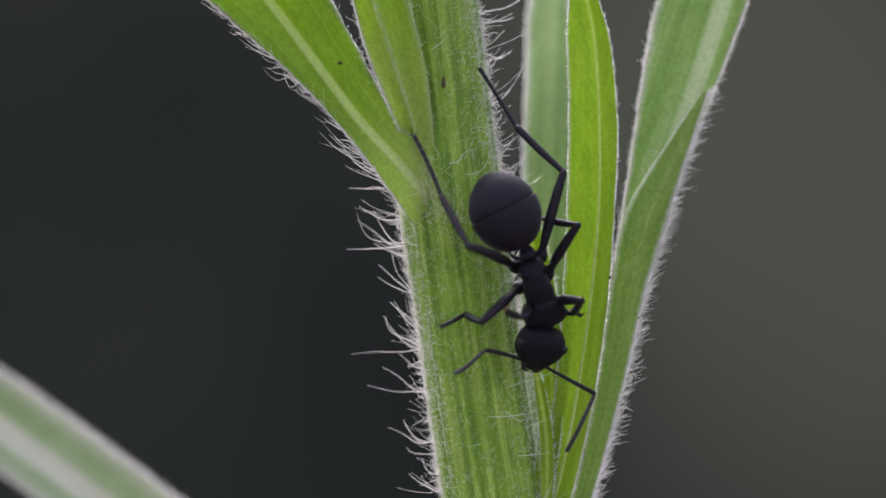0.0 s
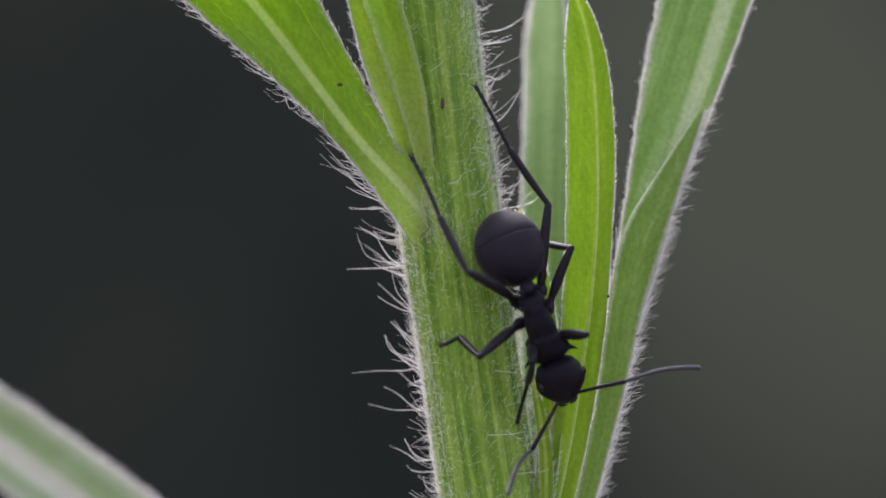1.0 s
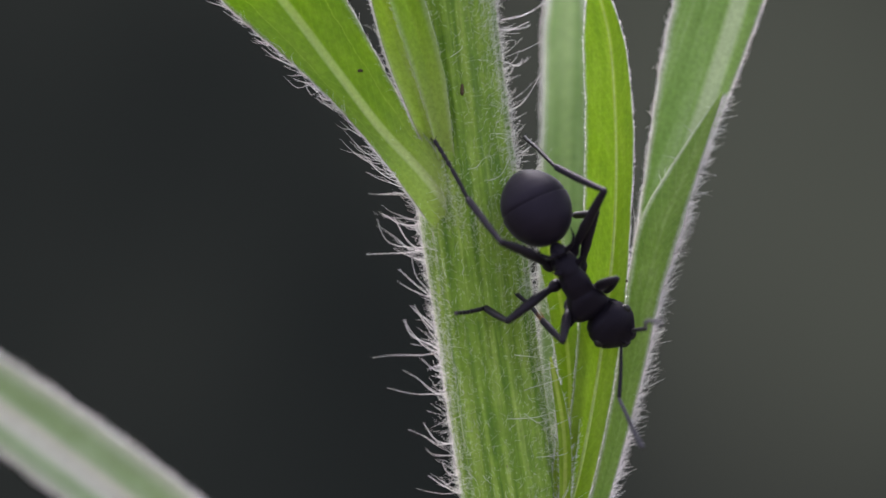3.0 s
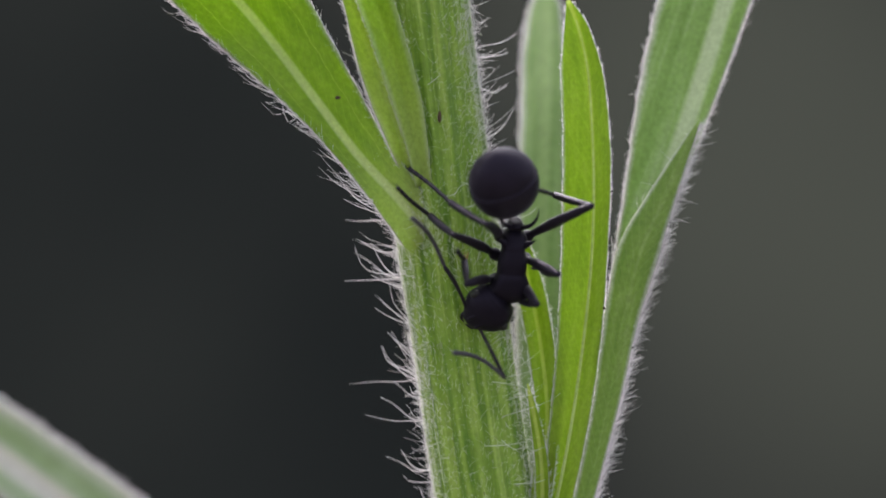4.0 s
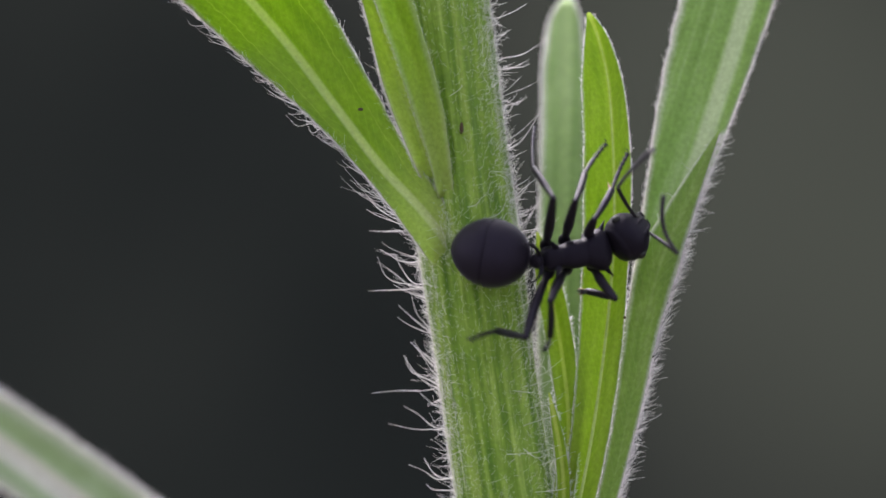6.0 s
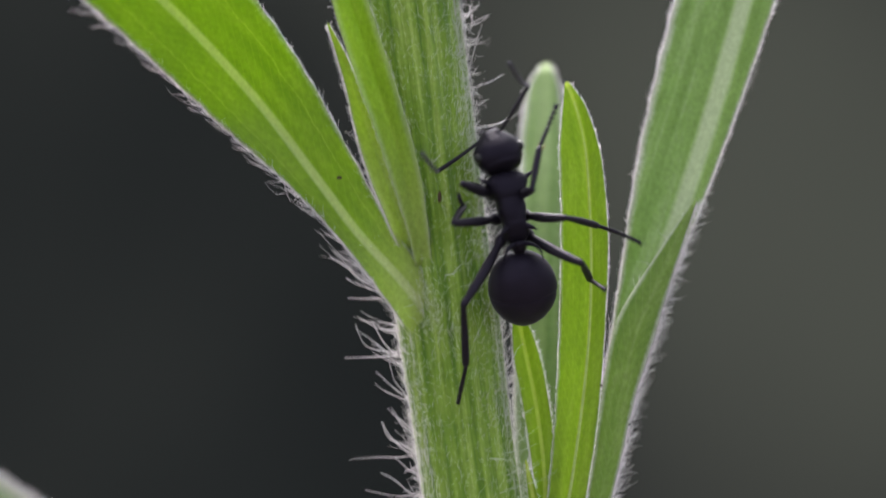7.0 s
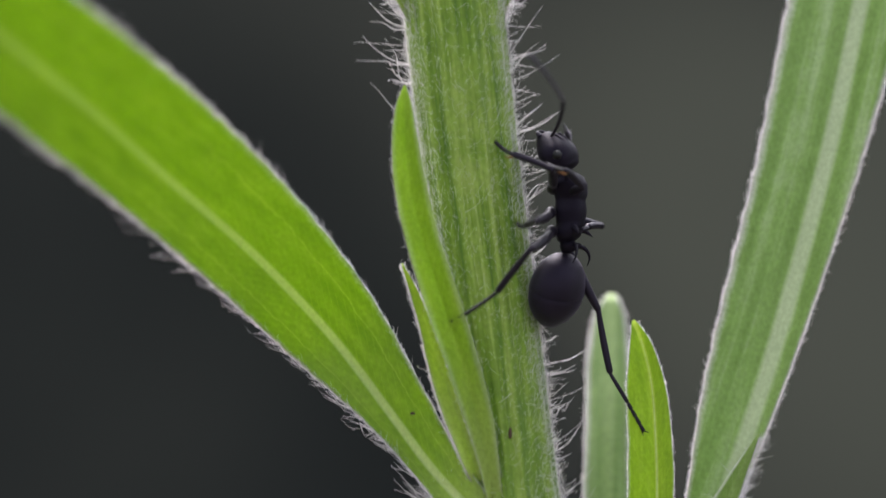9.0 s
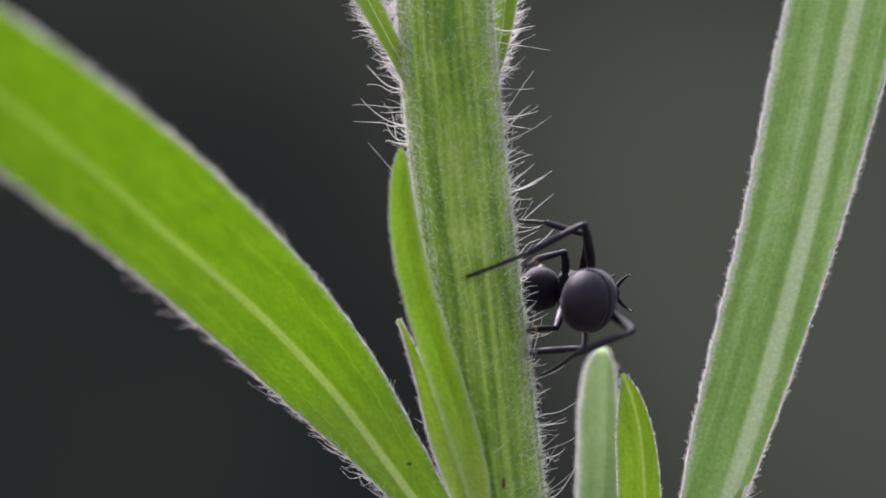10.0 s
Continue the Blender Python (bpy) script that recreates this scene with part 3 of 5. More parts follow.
def margin_tufts():
    """Stout tufts on the lower margin of the broad leaf near its foot: height, hairs, length."""
    rng = np.random.default_rng(64)
    edge = I1["top"][:, 0]
    roots, ways, sizes = [], [], []
    for z, count, size in ((3.0, 4, 2.1), (3.4, 3, 1.6), (2.6, 3, 1.5), (4.3, 2, 1.0), (5.2, 2, 0.9), (6.6, 3, 1.2), (8.2, 2, 0.9), (10.5, 2, 0.9)):
        i = int(np.argmin(np.abs(edge[:, 2] - z)))
        for k in range(count):
            roots.append(edge[i] + rng.normal(0, 0.06, 3))
            ways.append((-1.0, rng.normal(0, 0.1), 0.3 + rng.normal(0, 0.1)))
            sizes.append(size * (1 - 0.15 * k))
    n = len(roots)
    hairs("margin_tufts", roots, unit(np.array(ways)), rng.normal(0, 0.1, (n, 3)) + np.array([0, 0, 0.22]), sizes, 0.013, L1, "stout white hairs near the leaf's foot", 9, seed=65)


margin_tufts()


def stem_roots(z, a, out_by=1.0):
    """Places on the stem's skin at the heights z and angles a, and the ways out of it and round it."""
    x0 = np.array([stem_at(q) for q in z])
    rad = x0[:, 2] * stem_profile(a, z) * (1 + 0.05 * np.exp(-((z - 1.0) / 2.2) ** 2)) * out_by
    out = np.stack([np.cos(a), np.sin(a), 0 * a], 1)
    return np.stack([x0[:, 0] + 0.06 * np.sin(z * 0.23), x0[:, 1], z], 1) + out * rad[:, None], out, np.stack([-np.sin(a), np.cos(a), 0 * a], 1)


def flanks(rng, n, spread):
    """Heights and angles on the two flanks; few on the sheathed flank low down."""
    z = rng.uniform(-14, 27, n)
    right = rng.random(n) < 0.5
    keep = ~right | (z > -2.5) | (rng.random(n) < 0.35)
    a = np.where(right, 0, np.pi) + rng.normal(0, spread, n)
    return z[keep], (a[keep] + np.pi) % (2 * np.pi) - np.pi


def stem_hairs():
    rng = np.random.default_rng(5)
    up = np.array([0, 0, 1.0])
    # short down all over, pressed to the stem along its ribs, with small curls
    n = 13000
    z, a = rng.uniform(-14, 27, n), rng.uniform(-np.pi, np.pi, n)
    roots, out, turn = stem_roots(z, a, 0.995)
    ways = unit(out * rng.uniform(0.3, 1.0, (n, 1)) + turn * rng.normal(0, 0.4, (n, 1)) + up * rng.normal(0.5, 0.5, (n, 1)))
    bends = rng.normal(0, 0.35, (n, 3)) + 0.15 * up
    hairs("down", roots, ways, bends, 0.08 + 0.3 * rng.random(n) ** 1.8, 0.006, stem, "short white down", 5, DOWN_HAIR, 6, 0.1)
    # felt of short hairs that whitens the two flanks
    z, a = flanks(rng, 30000, 0.48)
    n = len(z)
    roots, out, turn = stem_roots(z, a, 0.995)
    ways = unit(out * rng.uniform(0.2, 0.8, (n, 1)) + turn * rng.normal(0, 0.4, (n, 1)) + up * rng.normal(0.4, 0.5, (n, 1)))
    hairs("felt", roots, ways, rng.normal(0, 0.4, (n, 3)), 0.07 + 0.15 * rng.random(n), 0.0082, stem, "pale felt of short hairs", 3, seed=8)
    # sparser, longer curling fringe
    z, a = flanks(rng, 3300, 0.4)
    n = len(z)
    roots, out, turn = stem_roots(z, a, 0.99)
    ways = unit(out * 0.65 + up * rng.normal(0.3, 0.5, (n, 1)) + rng.normal(0, 0.25, (n, 3)))
    bends = rng.normal(0, 0.45, (n, 3)) + 0.25 * up
    hairs("fringe", roots, ways, bends, 0.12 + 0.62 * rng.random(n) ** 2.2, 0.0085, stem, "fringe of fine white hairs", 6, seed=9, wiggle=0.08, taper=0.6)
    # long curved bristles, often two or three from one spot
    z, a = flanks(rng, 85, 0.45)
    z, a = np.repeat(z, 2) + rng.normal(0, 0.18, 2 * len(z)), np.repeat(a, 2) + rng.normal(0, 0.1, 2 * len(a))
    keep = rng.random(len(z)) < 0.75
    z, a = z[keep], a[keep]
    n = len(z)
    rise, reach = rng.normal(0.32, 0.35, n), 0.5 + 1.25 * rng.random(n) ** 1.6
    # the longest ones: height on the stem, side (-1 or 1), rise, length, hairs in the tuft
    stout = np.zeros(n)
    for q, side, lift, size, tuft in (
            (1.0, -1, 0.1, 1.6, 2), (0.1, -1, 0.2, 2.1, 3), (0.2, -1, 0.35, 1.6, 2), (-0.3, -1, 0.5, 1.4, 2), (-1.6, -1, 1.1, 1.6, 2), (-1.5, -1, 0.6, 1.3, 1), (-2.9, -1, 0.7, 1.4, 2), (-3.5, -1, 0.15, 2.3, 3), (-4.2, -1, 0.6, 1.2, 1),
            (-5.1, -1, 0.35, 1.5, 2), (-6.8, -1, 0.15, 1.75, 2), (-7.3, -1, -0.05, 1.3, 1), (-8.0, -1, 0.3, 1.1, 1), (-8.6, -1, 0.5, 1.2, 2), (2.2, -1, 0.2, 1.6, 2), (13.1, -1, -0.1, 1.7, 1), (14.6, -1, 0.0, 1.7, 1), (17.8, -1, 0.15, 1.6, 1),
            (19.0, -1, 0.35, 1.6, 2), (19.6, -1, 0.25, 2.0, 2), (21.0, -1, 0.4, 1.5, 2), (21.3, -1, 0.3, 1.3, 1), (23.2, -1, 0.1, 1.2, 2),
            (5.1, 1, 0.75, 1.4, 1), (6.4, 1, 0.6, 1.2, 2), (8.0, 1, 0.15, 1.2, 2), (8.3, 1, 0.45, 1.2, 1), (9.3, 1, 0.05, 1.0, 1), (10.1, 1, 2.4, 1.6, 1), (11.9, 1, 0.3, 1.3, 1), (15.6, 1, 1.0, 1.6, 1), (17.1, 1, 0.3, 1.4, 2), (17.4, 1, 0.5, 1.1, 1),
            (19.4, 1, 0.65, 1.3, 1), (19.7, 1, 1.9, 2.0, 1), (20.0, 1, -0.1, 1.5, 2), (21.2, 1, 0.02, 1.8, 1), (21.3, 1, 0.95, 1.1, 1), (22.9, 1, 0.35, 2.2, 1), (23.5, 1, 0.15, 1.9, 1)):
        z, a = np.r_[z, q + rng.normal(0, 0.05, tuft)], np.r_[a, (np.pi if side < 0 else 0) + rng.normal(0, 0.12, tuft)]
        rise, reach = np.r_[rise, lift + rng.normal(0, 0.08, tuft)], np.r_[reach, size * (1 - 0.25 * np.arange(tuft) / 2)]
        stout = np.r_[stout, np.full(tuft, 1.0 if side < 0 else 0.45)]
    n = len(z)
    roots, out, turn = stem_roots(z, a, 0.985)
    ways = unit(out + up * (rise - 0.25)[:, None] + rng.normal(0, 0.08, (n, 3)))
    bends = rng.normal(0, 0.2, (n, 3)) + 0.35 * up
    hairs("bristles", roots, ways, bends, reach, 0.009 + 0.009 * stout + 0.004 * rng.random(n), stem, "long curved white bristles", 10, seed=7, wiggle=0.045, taper=0.7)


stem_hairs()


def long_curls():
    """A few long loose hairs lying across the front of the stem."""
    rng = np.random.default_rng(31)
    rows = ((1.6, -1.75, -5.9, 1.0, 0.0, 2.3), (2.2, -1.6, -5.7, 0.9, -0.35, 1.8), (0.9, -1.9, 2.6, 0.7, 0.6, 1.4), (2.4, -1.2, -7.3, 1.0, -0.1, 2.2), (0.2, -1.85, 3.0, 0.9, 0.35, 1.3), (-0.4, -1.85, 7.0, 0.8, 0.5, 1.2),
            (1.9, -1.3, -2.3, 1.0, 0.35, 1.9), (1.7, -1.4, -3.6, 1.0, 0.1, 1.7), (2.0, -1.3, -1.3, 1.0, 0.5, 1.4), (2.1, -1.0, -0.6, 0.9, 0.7, 1.5), (2.2, -0.9, -2.9, 1.0, 0.2, 1.6), (2.3, -1.0, -4.4, 1.0, 0.4, 1.5),
            (2.0, -1.2, -5.0, 1.0, 0.15, 1.9), (2.3, -0.8, -1.8, 0.8, 0.6, 1.1), (2.5, -0.9, -6.4, 1.0, 0.3, 1.4))
    roots = [r[:3] for r in rows]
    ways = unit(np.array([(r[3], -0.25, r[4]) for r in rows]))
    bends = rng.normal(0, 0.25, (len(rows), 3))
    more = 40
    z = rng.uniform(-9, 26, more)
    centre = np.array([stem_at(q) for q in z])
    a = rng.uniform(-2.6, -0.5, more)
    extra = np.stack([centre[:, 0] + centre[:, 2] * 1.02 * np.cos(a), centre[:, 1] + centre[:, 2] * 1.02 * np.sin(a), z], 1)
    turn = unit(np.stack([rng.normal(0, 0.8, more), rng.uniform(-0.4, -0.1, more), rng.normal(0.4, 0.7, more)], 1))
    hairs("loose_hairs", extra, turn, rng.normal(0, 0.45, (more, 3)), 0.3 + 0.7 * rng.random(more), 0.008, stem, "short curling white hairs", 10, seed=33)
    hairs("loose_hairs", roots, ways, bends, [r[5] for r in rows], 0.015, stem, "loose curling white hairs", 12, seed=32)


long_curls()


def node_fuzz():
    """Tangled white down where the broad leaf leaves the stem."""
    rng = np.random.default_rng(41)
    n = 700
    z = np.r_[rng.normal(1.5, 0.9, n // 2), rng.uniform(0.8, 4.2, n - n // 2)]
    x = -0.2 - 0.62 * (z - 1.5) + rng.normal(0.05, 0.42, n)
    centre = np.array([stem_at(q) for q in z])
    y = -np.sqrt(np.maximum(1.2, (centre[:, 2] * 1.03) ** 2 - (x - centre[:, 0]) ** 2)) - 0.02
    ways = unit(rng.normal(0, 0.5, (n, 3)) + np.array([-0.1, -0.3, 0.7]))
    hairs("node_down", np.stack([x, y, z], 1), ways, rng.normal(0, 0.5, (n, 3)), 0.1 + 0.35 * rng.random(n) ** 2, 0.0075, stem, "tangled white down at the leaf joint", 5, DOWN_HAIR, 42)


node_fuzz()
for owner, place, size in ((stem, (0.02, -1.74, 5.84), (0.07, 0.03, 0.22)), (L1, (-3.62, -1.1, 6.55), (0.1, 0.03, 0.06)), (L7, (5.9, -0.72, -1.0), (0.05, 0.03, 0.06)), (stem, (1.55, -1.75, -7.6), (0.06, 0.03, 0.09))):
    bm = bmesh.new()
    bmesh.ops.create_icosphere(bm, subdivisions=2, radius=1)
    for v in bm.verts:
        w = 1 + 0.35 * noise.noise(v.co * 2 + Vector(place))
        v.co = Vector([p + q * w * c for p, q, c in zip(place, size, v.co)]) * MM
    part("speck", bm, SPECK, owner, "dark brown speck")

# ---- the ant ----
def chitin(name, colour, rough, sheen, bump, gloss=0.3):
    """Black cuticle with a faint bluish bloom of down and fine punctures."""
    m, ns, ls = material(name)
    tc = ns.new("ShaderNodeTexCoord")
    fine = node(ns, "ShaderNodeTexNoise", Scale=16000.0, Detail=3.0, Roughness=0.6)
    ls.new(tc.outputs["Object"], fine.inputs["Vector"])
    broad = node(ns, "ShaderNodeTexNoise", Scale=1400.0, Detail=3.0)
    ls.new(tc.outputs["Object"], broad.inputs["Vector"])
    r = ramp(ns, [(0.3, tuple(c * 0.7 for c in colour)), (0.7, tuple(c * 1.3 for c in colour))])
    ls.new(broad.outputs[0], r.inputs[0])
    b = node(ns, "ShaderNodeBump", Strength=bump, Distance=0.00001)
    ls.new(fine.outputs[0], b.inputs["Height"])
    rr = node(ns, "ShaderNodeMapRange")
    rr.inputs["To Min"].default_value, rr.inputs["To Max"].default_value = rough - 0.08, rough + 0.12
    ls.new(broad.outputs[0], rr.inputs[0])
    p = node(ns, "ShaderNodeBsdfPrincipled")
    p.inputs["Sheen Weight"].default_value = sheen
    p.inputs["Sheen Roughness"].default_value = 0.35
    p.inputs["Sheen Tint"].default_value = (0.82, 0.72, 1.0, 1)
    p.inputs["Specular IOR Level"].default_value = gloss
    p.inputs["Specular Tint"].default_value = (0.78, 0.68, 1.0, 1)
    ls.new(rr.outputs[0], p.inputs["Roughness"])
    ls.new(r.outputs[0], p.inputs["Base Color"])
    ls.new(b.outputs[0], p.inputs["Normal"])
    out = ns.new("ShaderNodeOutputMaterial")
    ls.new(p.outputs[0], out.inputs[0])
    return m


BLACK = chitin("black_cuticle", (0.0052, 0.0042, 0.0078), 0.54, 0.02, 1.0, 0.15)
GASTER = chitin("gaster_cuticle", (0.0065, 0.005, 0.0098), 0.54, 0.12, 0.5, 0.21)
FEELER = chitin("feeler_cuticle", (0.035, 0.033, 0.042), 0.5, 0.15, 0.4)
LIMB = chitin("limb_cuticle", (0.0075, 0.006, 0.0095), 0.47, 0.03, 0.4, 0.22)
EYE = solid("eye_black", (0.005, 0.0045, 0.006), 0.35, spec=0.3)
AMBER = solid("amber_bristle", (0.2, 0.085, 0.02), 0.5)

LEG_LENGTHS = {"H": (3.2, 2.45, 2.5), "M": (2.45, 1.9, 1.95), "F": (2.1, 1.65, 1.75)}
SCAPE, FLAGELLUM = 2.05, 2.75
COXAE = {"LF": (-0.42, 0.75, -0.42), "RF": (0.42, 0.75, -0.42), "LM": (-0.46, -0.1, -0.5),
         "RM": (0.46, -0.1, -0.5), "LH": (-0.42, -0.8, -0.48), "RH": (0.42, -0.8, -0.48)}
FOOT_DROP = 0.0014
NECK, WAIST, HEAD_SEAT = (0, 1.38, 0.02), (0, -1.25, -0.1), 0.82


def loft(sections, sides=28, steps=5, power=2.2):
    """A closed body along +y: sections (y, height of the middle, half width, half height), in mm, smoothly joined."""
    rows, _ = spline([(s[0], s[1], 0, s[2], s[3]) for s in sections], len(sections) * steps)
    a = np.arange(sides) / sides * 2 * np.pi
    ca, sa = np.cos(a), np.sin(a)
    px, pz = np.sign(ca) * np.abs(ca) ** (2 / power), np.sign(sa) * np.abs(sa) ** (2 / power)
    grid = [np.stack([max(w, 0.01) * px, np.full(sides, y), z + max(h, 0.01) * pz], 1) for y, z, _, w, h in rows]
    bm = bmesh.new()
    vs = sheet(bm, grid, lambda i, j: (j / sides, i * 0.1), closed=True)
    bm.faces.new(vs[0])
    bm.faces.new(vs[-1])
    bmesh.ops.recalc_face_normals(bm, faces=bm.faces)
    return bm


def spike(points, radius):
    path, _ = spline(points, 9)
    return tube(path, np.linspace(radius, 0.012, 9), 8, 1.0, (0.3, 0.2, 1))


def limb(rows, sides=10, bow=0.0, n=24):
    """A leg or antenna joint along +y: rows (y, radius), slightly bowed."""
    r = np.array(rows, float)
    y = np.linspace(r[0, 0], r[-1, 0], n)
    rad = np.interp(y, r[:, 0], r[:, 1])
    z = bow * np.sin(np.pi * (y - y[0]) / (y[-1] - y[0]))
    return tube(np.stack([0 * y, y, z], 1), rad, sides, 1.0, (0, 0, 1))


def ball(centre, radii):
    bm = bmesh.new()
    bmesh.ops.create_uvsphere(bm, u_segments=16, v_segments=10, radius=1)
    for v in bm.verts:
        v.co = Vector([c + r * q for c, r, q in zip(centre, radii, v.co)]) * MM
    return bm


def joined(*meshes):
    whole = bmesh.new()
    for bm in meshes:
        me = bpy.data.meshes.new("piece")
        bm.to_mesh(me)
        bm.free()
        whole.from_mesh(me)
        bpy.data.meshes.remove(me)
    return whole


ant = tagged(new("ant"), "matt black spiny ant climbing on a hairy green stem", "ant")
mesosoma = part("mesosoma", loft([(1.45, 0.0, 0.2, 0.2), (1.34, 0.05, 0.5, 0.36), (1.12, 0.1, 0.74, 0.5), (0.75, 0.13, 0.69, 0.57), (0.42, 0.13, 0.53, 0.55), (0.35, 0.12, 0.505, 0.53),
                (0.27, 0.12, 0.505, 0.535), (-0.05, 0.12, 0.51, 0.56), (-0.4, 0.1, 0.43, 0.535), (-0.5, 0.09, 0.41, 0.52), (-0.6, 0.08, 0.42, 0.52), (-0.85, 0.02, 0.46, 0.47), (-1.05, -0.03, 0.4, 0.38), (-1.2, -0.08, 0.24, 0.26)], 36, 5, 3.0), BLACK, ant)
for s in (-1, 1):
    part("shoulder_spine", spike([(s * 0.5, 0.98, 0.27), (s * 0.76, 1.12, 0.3), (s * 1.02, 1.3, 0.28)], 0.17), BLACK, mesosoma)
    part("back_spine", spike([(s * 0.34, -0.72, 0.36), (s * 0.5, -0.84, 0.53), (s * 0.68, -1.02, 0.7)], 0.15), BLACK, mesosoma)
# the thorax has its origin between the feet, and the lens is focused there
mesosoma.data.transform(Matrix.Translation((0, 0, FOOT_DROP)))
mesosoma.location.z = -FOOT_DROP
for spine in mesosoma.children:
    spine.location.z = FOOT_DROP
cam.data.dof.focus_object = mesosoma
petiole = part("petiole", loft([(-1.08, -0.12, 0.16, 0.16), (-1.2, -0.05, 0.24, 0.26), (-1.34, 0.05, 0.3, 0.4), (-1.48, 0.02, 0.26, 0.34), (-1.62, -0.1, 0.14, 0.16)]), BLACK, ant)
for s in (-1, 1):
    part("petiole_spine", spike([(s * 0.18, -1.34, 0.28), (s * 0.48, -1.5, 0.5), (s * 0.68, -1.8, 0.55), (s * 0.72, -2.1, 0.42)], 0.11), BLACK, petiole)

head = part("head", loft([(-0.8, 0, 0.16, 0.16), (-0.72, 0.0, 0.5, 0.42), (-0.5, 0.02, 0.76, 0.58), (-0.15, 0.03, 0.88, 0.66), (0.2, 0.0, 0.86, 0.62),
            (0.52, -0.05, 0.64, 0.5), (0.76, -0.1, 0.43, 0.36), (0.9, -0.13, 0.3, 0.24)]), BLACK, ant)
for s in (-1, 1):
    part("eye", ball((s * 0.78, -0.14, 0.28), (0.16, 0.19, 0.17)), EYE, head, "small round glossy eye")
    part("mandible", spike([(s * 0.28, 0.82, -0.16), (s * 0.26, 1.0, -0.2), (s * 0.04, 1.1, -0.22)], 0.13), LIMB, head)
    part("frontal_ridge", spike([(s * 0.2, 0.66, 0.36), (s * 0.22, 0.4, 0.5), (s * 0.16, 0.05, 0.64)], 0.07), BLACK, head)



def egg(y, scale=1.0):
    """Half width and half height of the gaster's ovoid at y."""
    r = max(0.0, 1 - ((y - 1.72) / 1.46) ** 2) ** (0.5 if y < 1.72 else 0.62) * scale
    return (1.74 + (y - 1.72) * 1.0, 0.05, 1.25 * r + 0.01, 0.99 * r + 0.01)


gaster = part("gaster", loft([egg(y) for y in (0.265, 0.29, 0.36, 0.5, 0.8, 1.2, 1.5, 1.66, 1.75, 1.79, 1.805)] + [egg(1.812, 0.9)], 44), GASTER, ant, "round matt gaster")
part("hind_tergite", loft([egg(1.62, 0.9), egg(1.8, 0.93), egg(1.85, 0.955), egg(1.93, 0.976), egg(2.06, 0.987), egg(2.3, 0.99), egg(2.6, 0.99), egg(2.82, 0.99), egg(2.87, 0.982), egg(2.88, 0.95)], 44), GASTER, gaster)
part("tail_tip", loft([egg(2.6, 0.93), egg(2.85, 0.976), egg(2.95, 0.985), egg(3.05, 0.985), egg(3.12, 0.98), egg(3.16, 0.97), egg(3.178, 0.9)], 36), GASTER, gaster)


def build_leg(side_kind):
    f, t, s = LEG_LENGTHS[side_kind[1]]
    k = {"H": 1.12, "M": 1.08, "F": 1.08}[side_kind[1]]
    femur = part("leg", limb([(0, 0.2 * k), (0.22, 0.21 * k), (0.42, 0.13 * k), (0.5, 0.12 * k), (0.62, 0.13 * k), (f * 0.45, 0.175 * k), (f * 0.8, 0.15 * k), (f - 0.08, 0.12 * k), (f + 0.03, 0.115 * k), (f + 0.1, 0.05)], 12, 0.08, 34), LIMB, ant)
    shin = limb([(-0.08, 0.06), (0, 0.1 * k), (0.15, 0.095 * k), (t * 0.5, 0.125 * k), (t - 0.12, 0.12 * k), (t - 0.02, 0.1 * k), (t + 0.02, 0.04)], 10, 0.03)
    if side_kind[1] == "F":
        # an amber brush of bristles at the end of the shin
        count = len(shin.faces)
        shin = joined(shin, *(spike([(x, t - 0.1, -0.06), (x * 1.6, t + 0.04, -0.15), (x * 1.8, t + 0.2, -0.2)], 0.035) for x in (-0.06, 0.0, 0.06)))
        for f_ in list(shin.faces)[count:]:
            f_.material_index = 1
    tibia = part("tibia", shin, LIMB, femur)
    tibia.data.materials.append(AMBER)
    part_rows = [(-0.02, 0.06), (0.05, 0.075)]
    y = s * 0.5
    part_rows += [(y - 0.06, 0.085), (y, 0.05)]
    for j in range(4):
        part_rows += [(y + 0.05, 0.072), (y + s * 0.11, 0.088), (y + s * 0.125, 0.046)]
        y += s * 0.125
    foot = limb(part_rows, 8, -0.05, 60)
    # two small hooked claws
    foot = joined(foot, *(spike([(0.02 * x, s - 0.04, 0.0), (0.09 * x, s + 0.06, 0.02), (0.13 * x, s + 0.1, -0.07)], 0.024) for x in (-1, 1)))
    tarsus = part("tarsus", foot, LIMB, femur)
    return femur, tibia, tarsus


LEGS = {k: build_leg(k) for k in COXAE}

def build_antenna():
    scape = part("antenna", limb([(-0.05, 0.05), (0, 0.08), (0.1, 0.055), (0.6, 0.062), (1.5, 0.08), (SCAPE - 0.05, 0.085), (SCAPE + 0.04, 0.04)], 10, 0.12), LIMB, ant)
    rows = [(-0.03, 0.04), (0.05, 0.06)]
    y, step = 0.05, (FLAGELLUM - 0.1) / 11
    for j in range(11):
        rows += [(y + 0.03, 0.066 + 0.002 * j), (y + step - 0.04, 0.074 + 0.002 * j), (y + step - 0.005, 0.06 + 0.002 * j)]
        y += step
    rows.append((FLAGELLUM, 0.03))
    return scape, part("flagellum", limb(rows, 10, 0.28, 70), FEELER, scape)


ANTENNAE = {"LA": build_antenna(), "RA": build_antenna()}
TICKS = [i / 10 for i in range(101)]


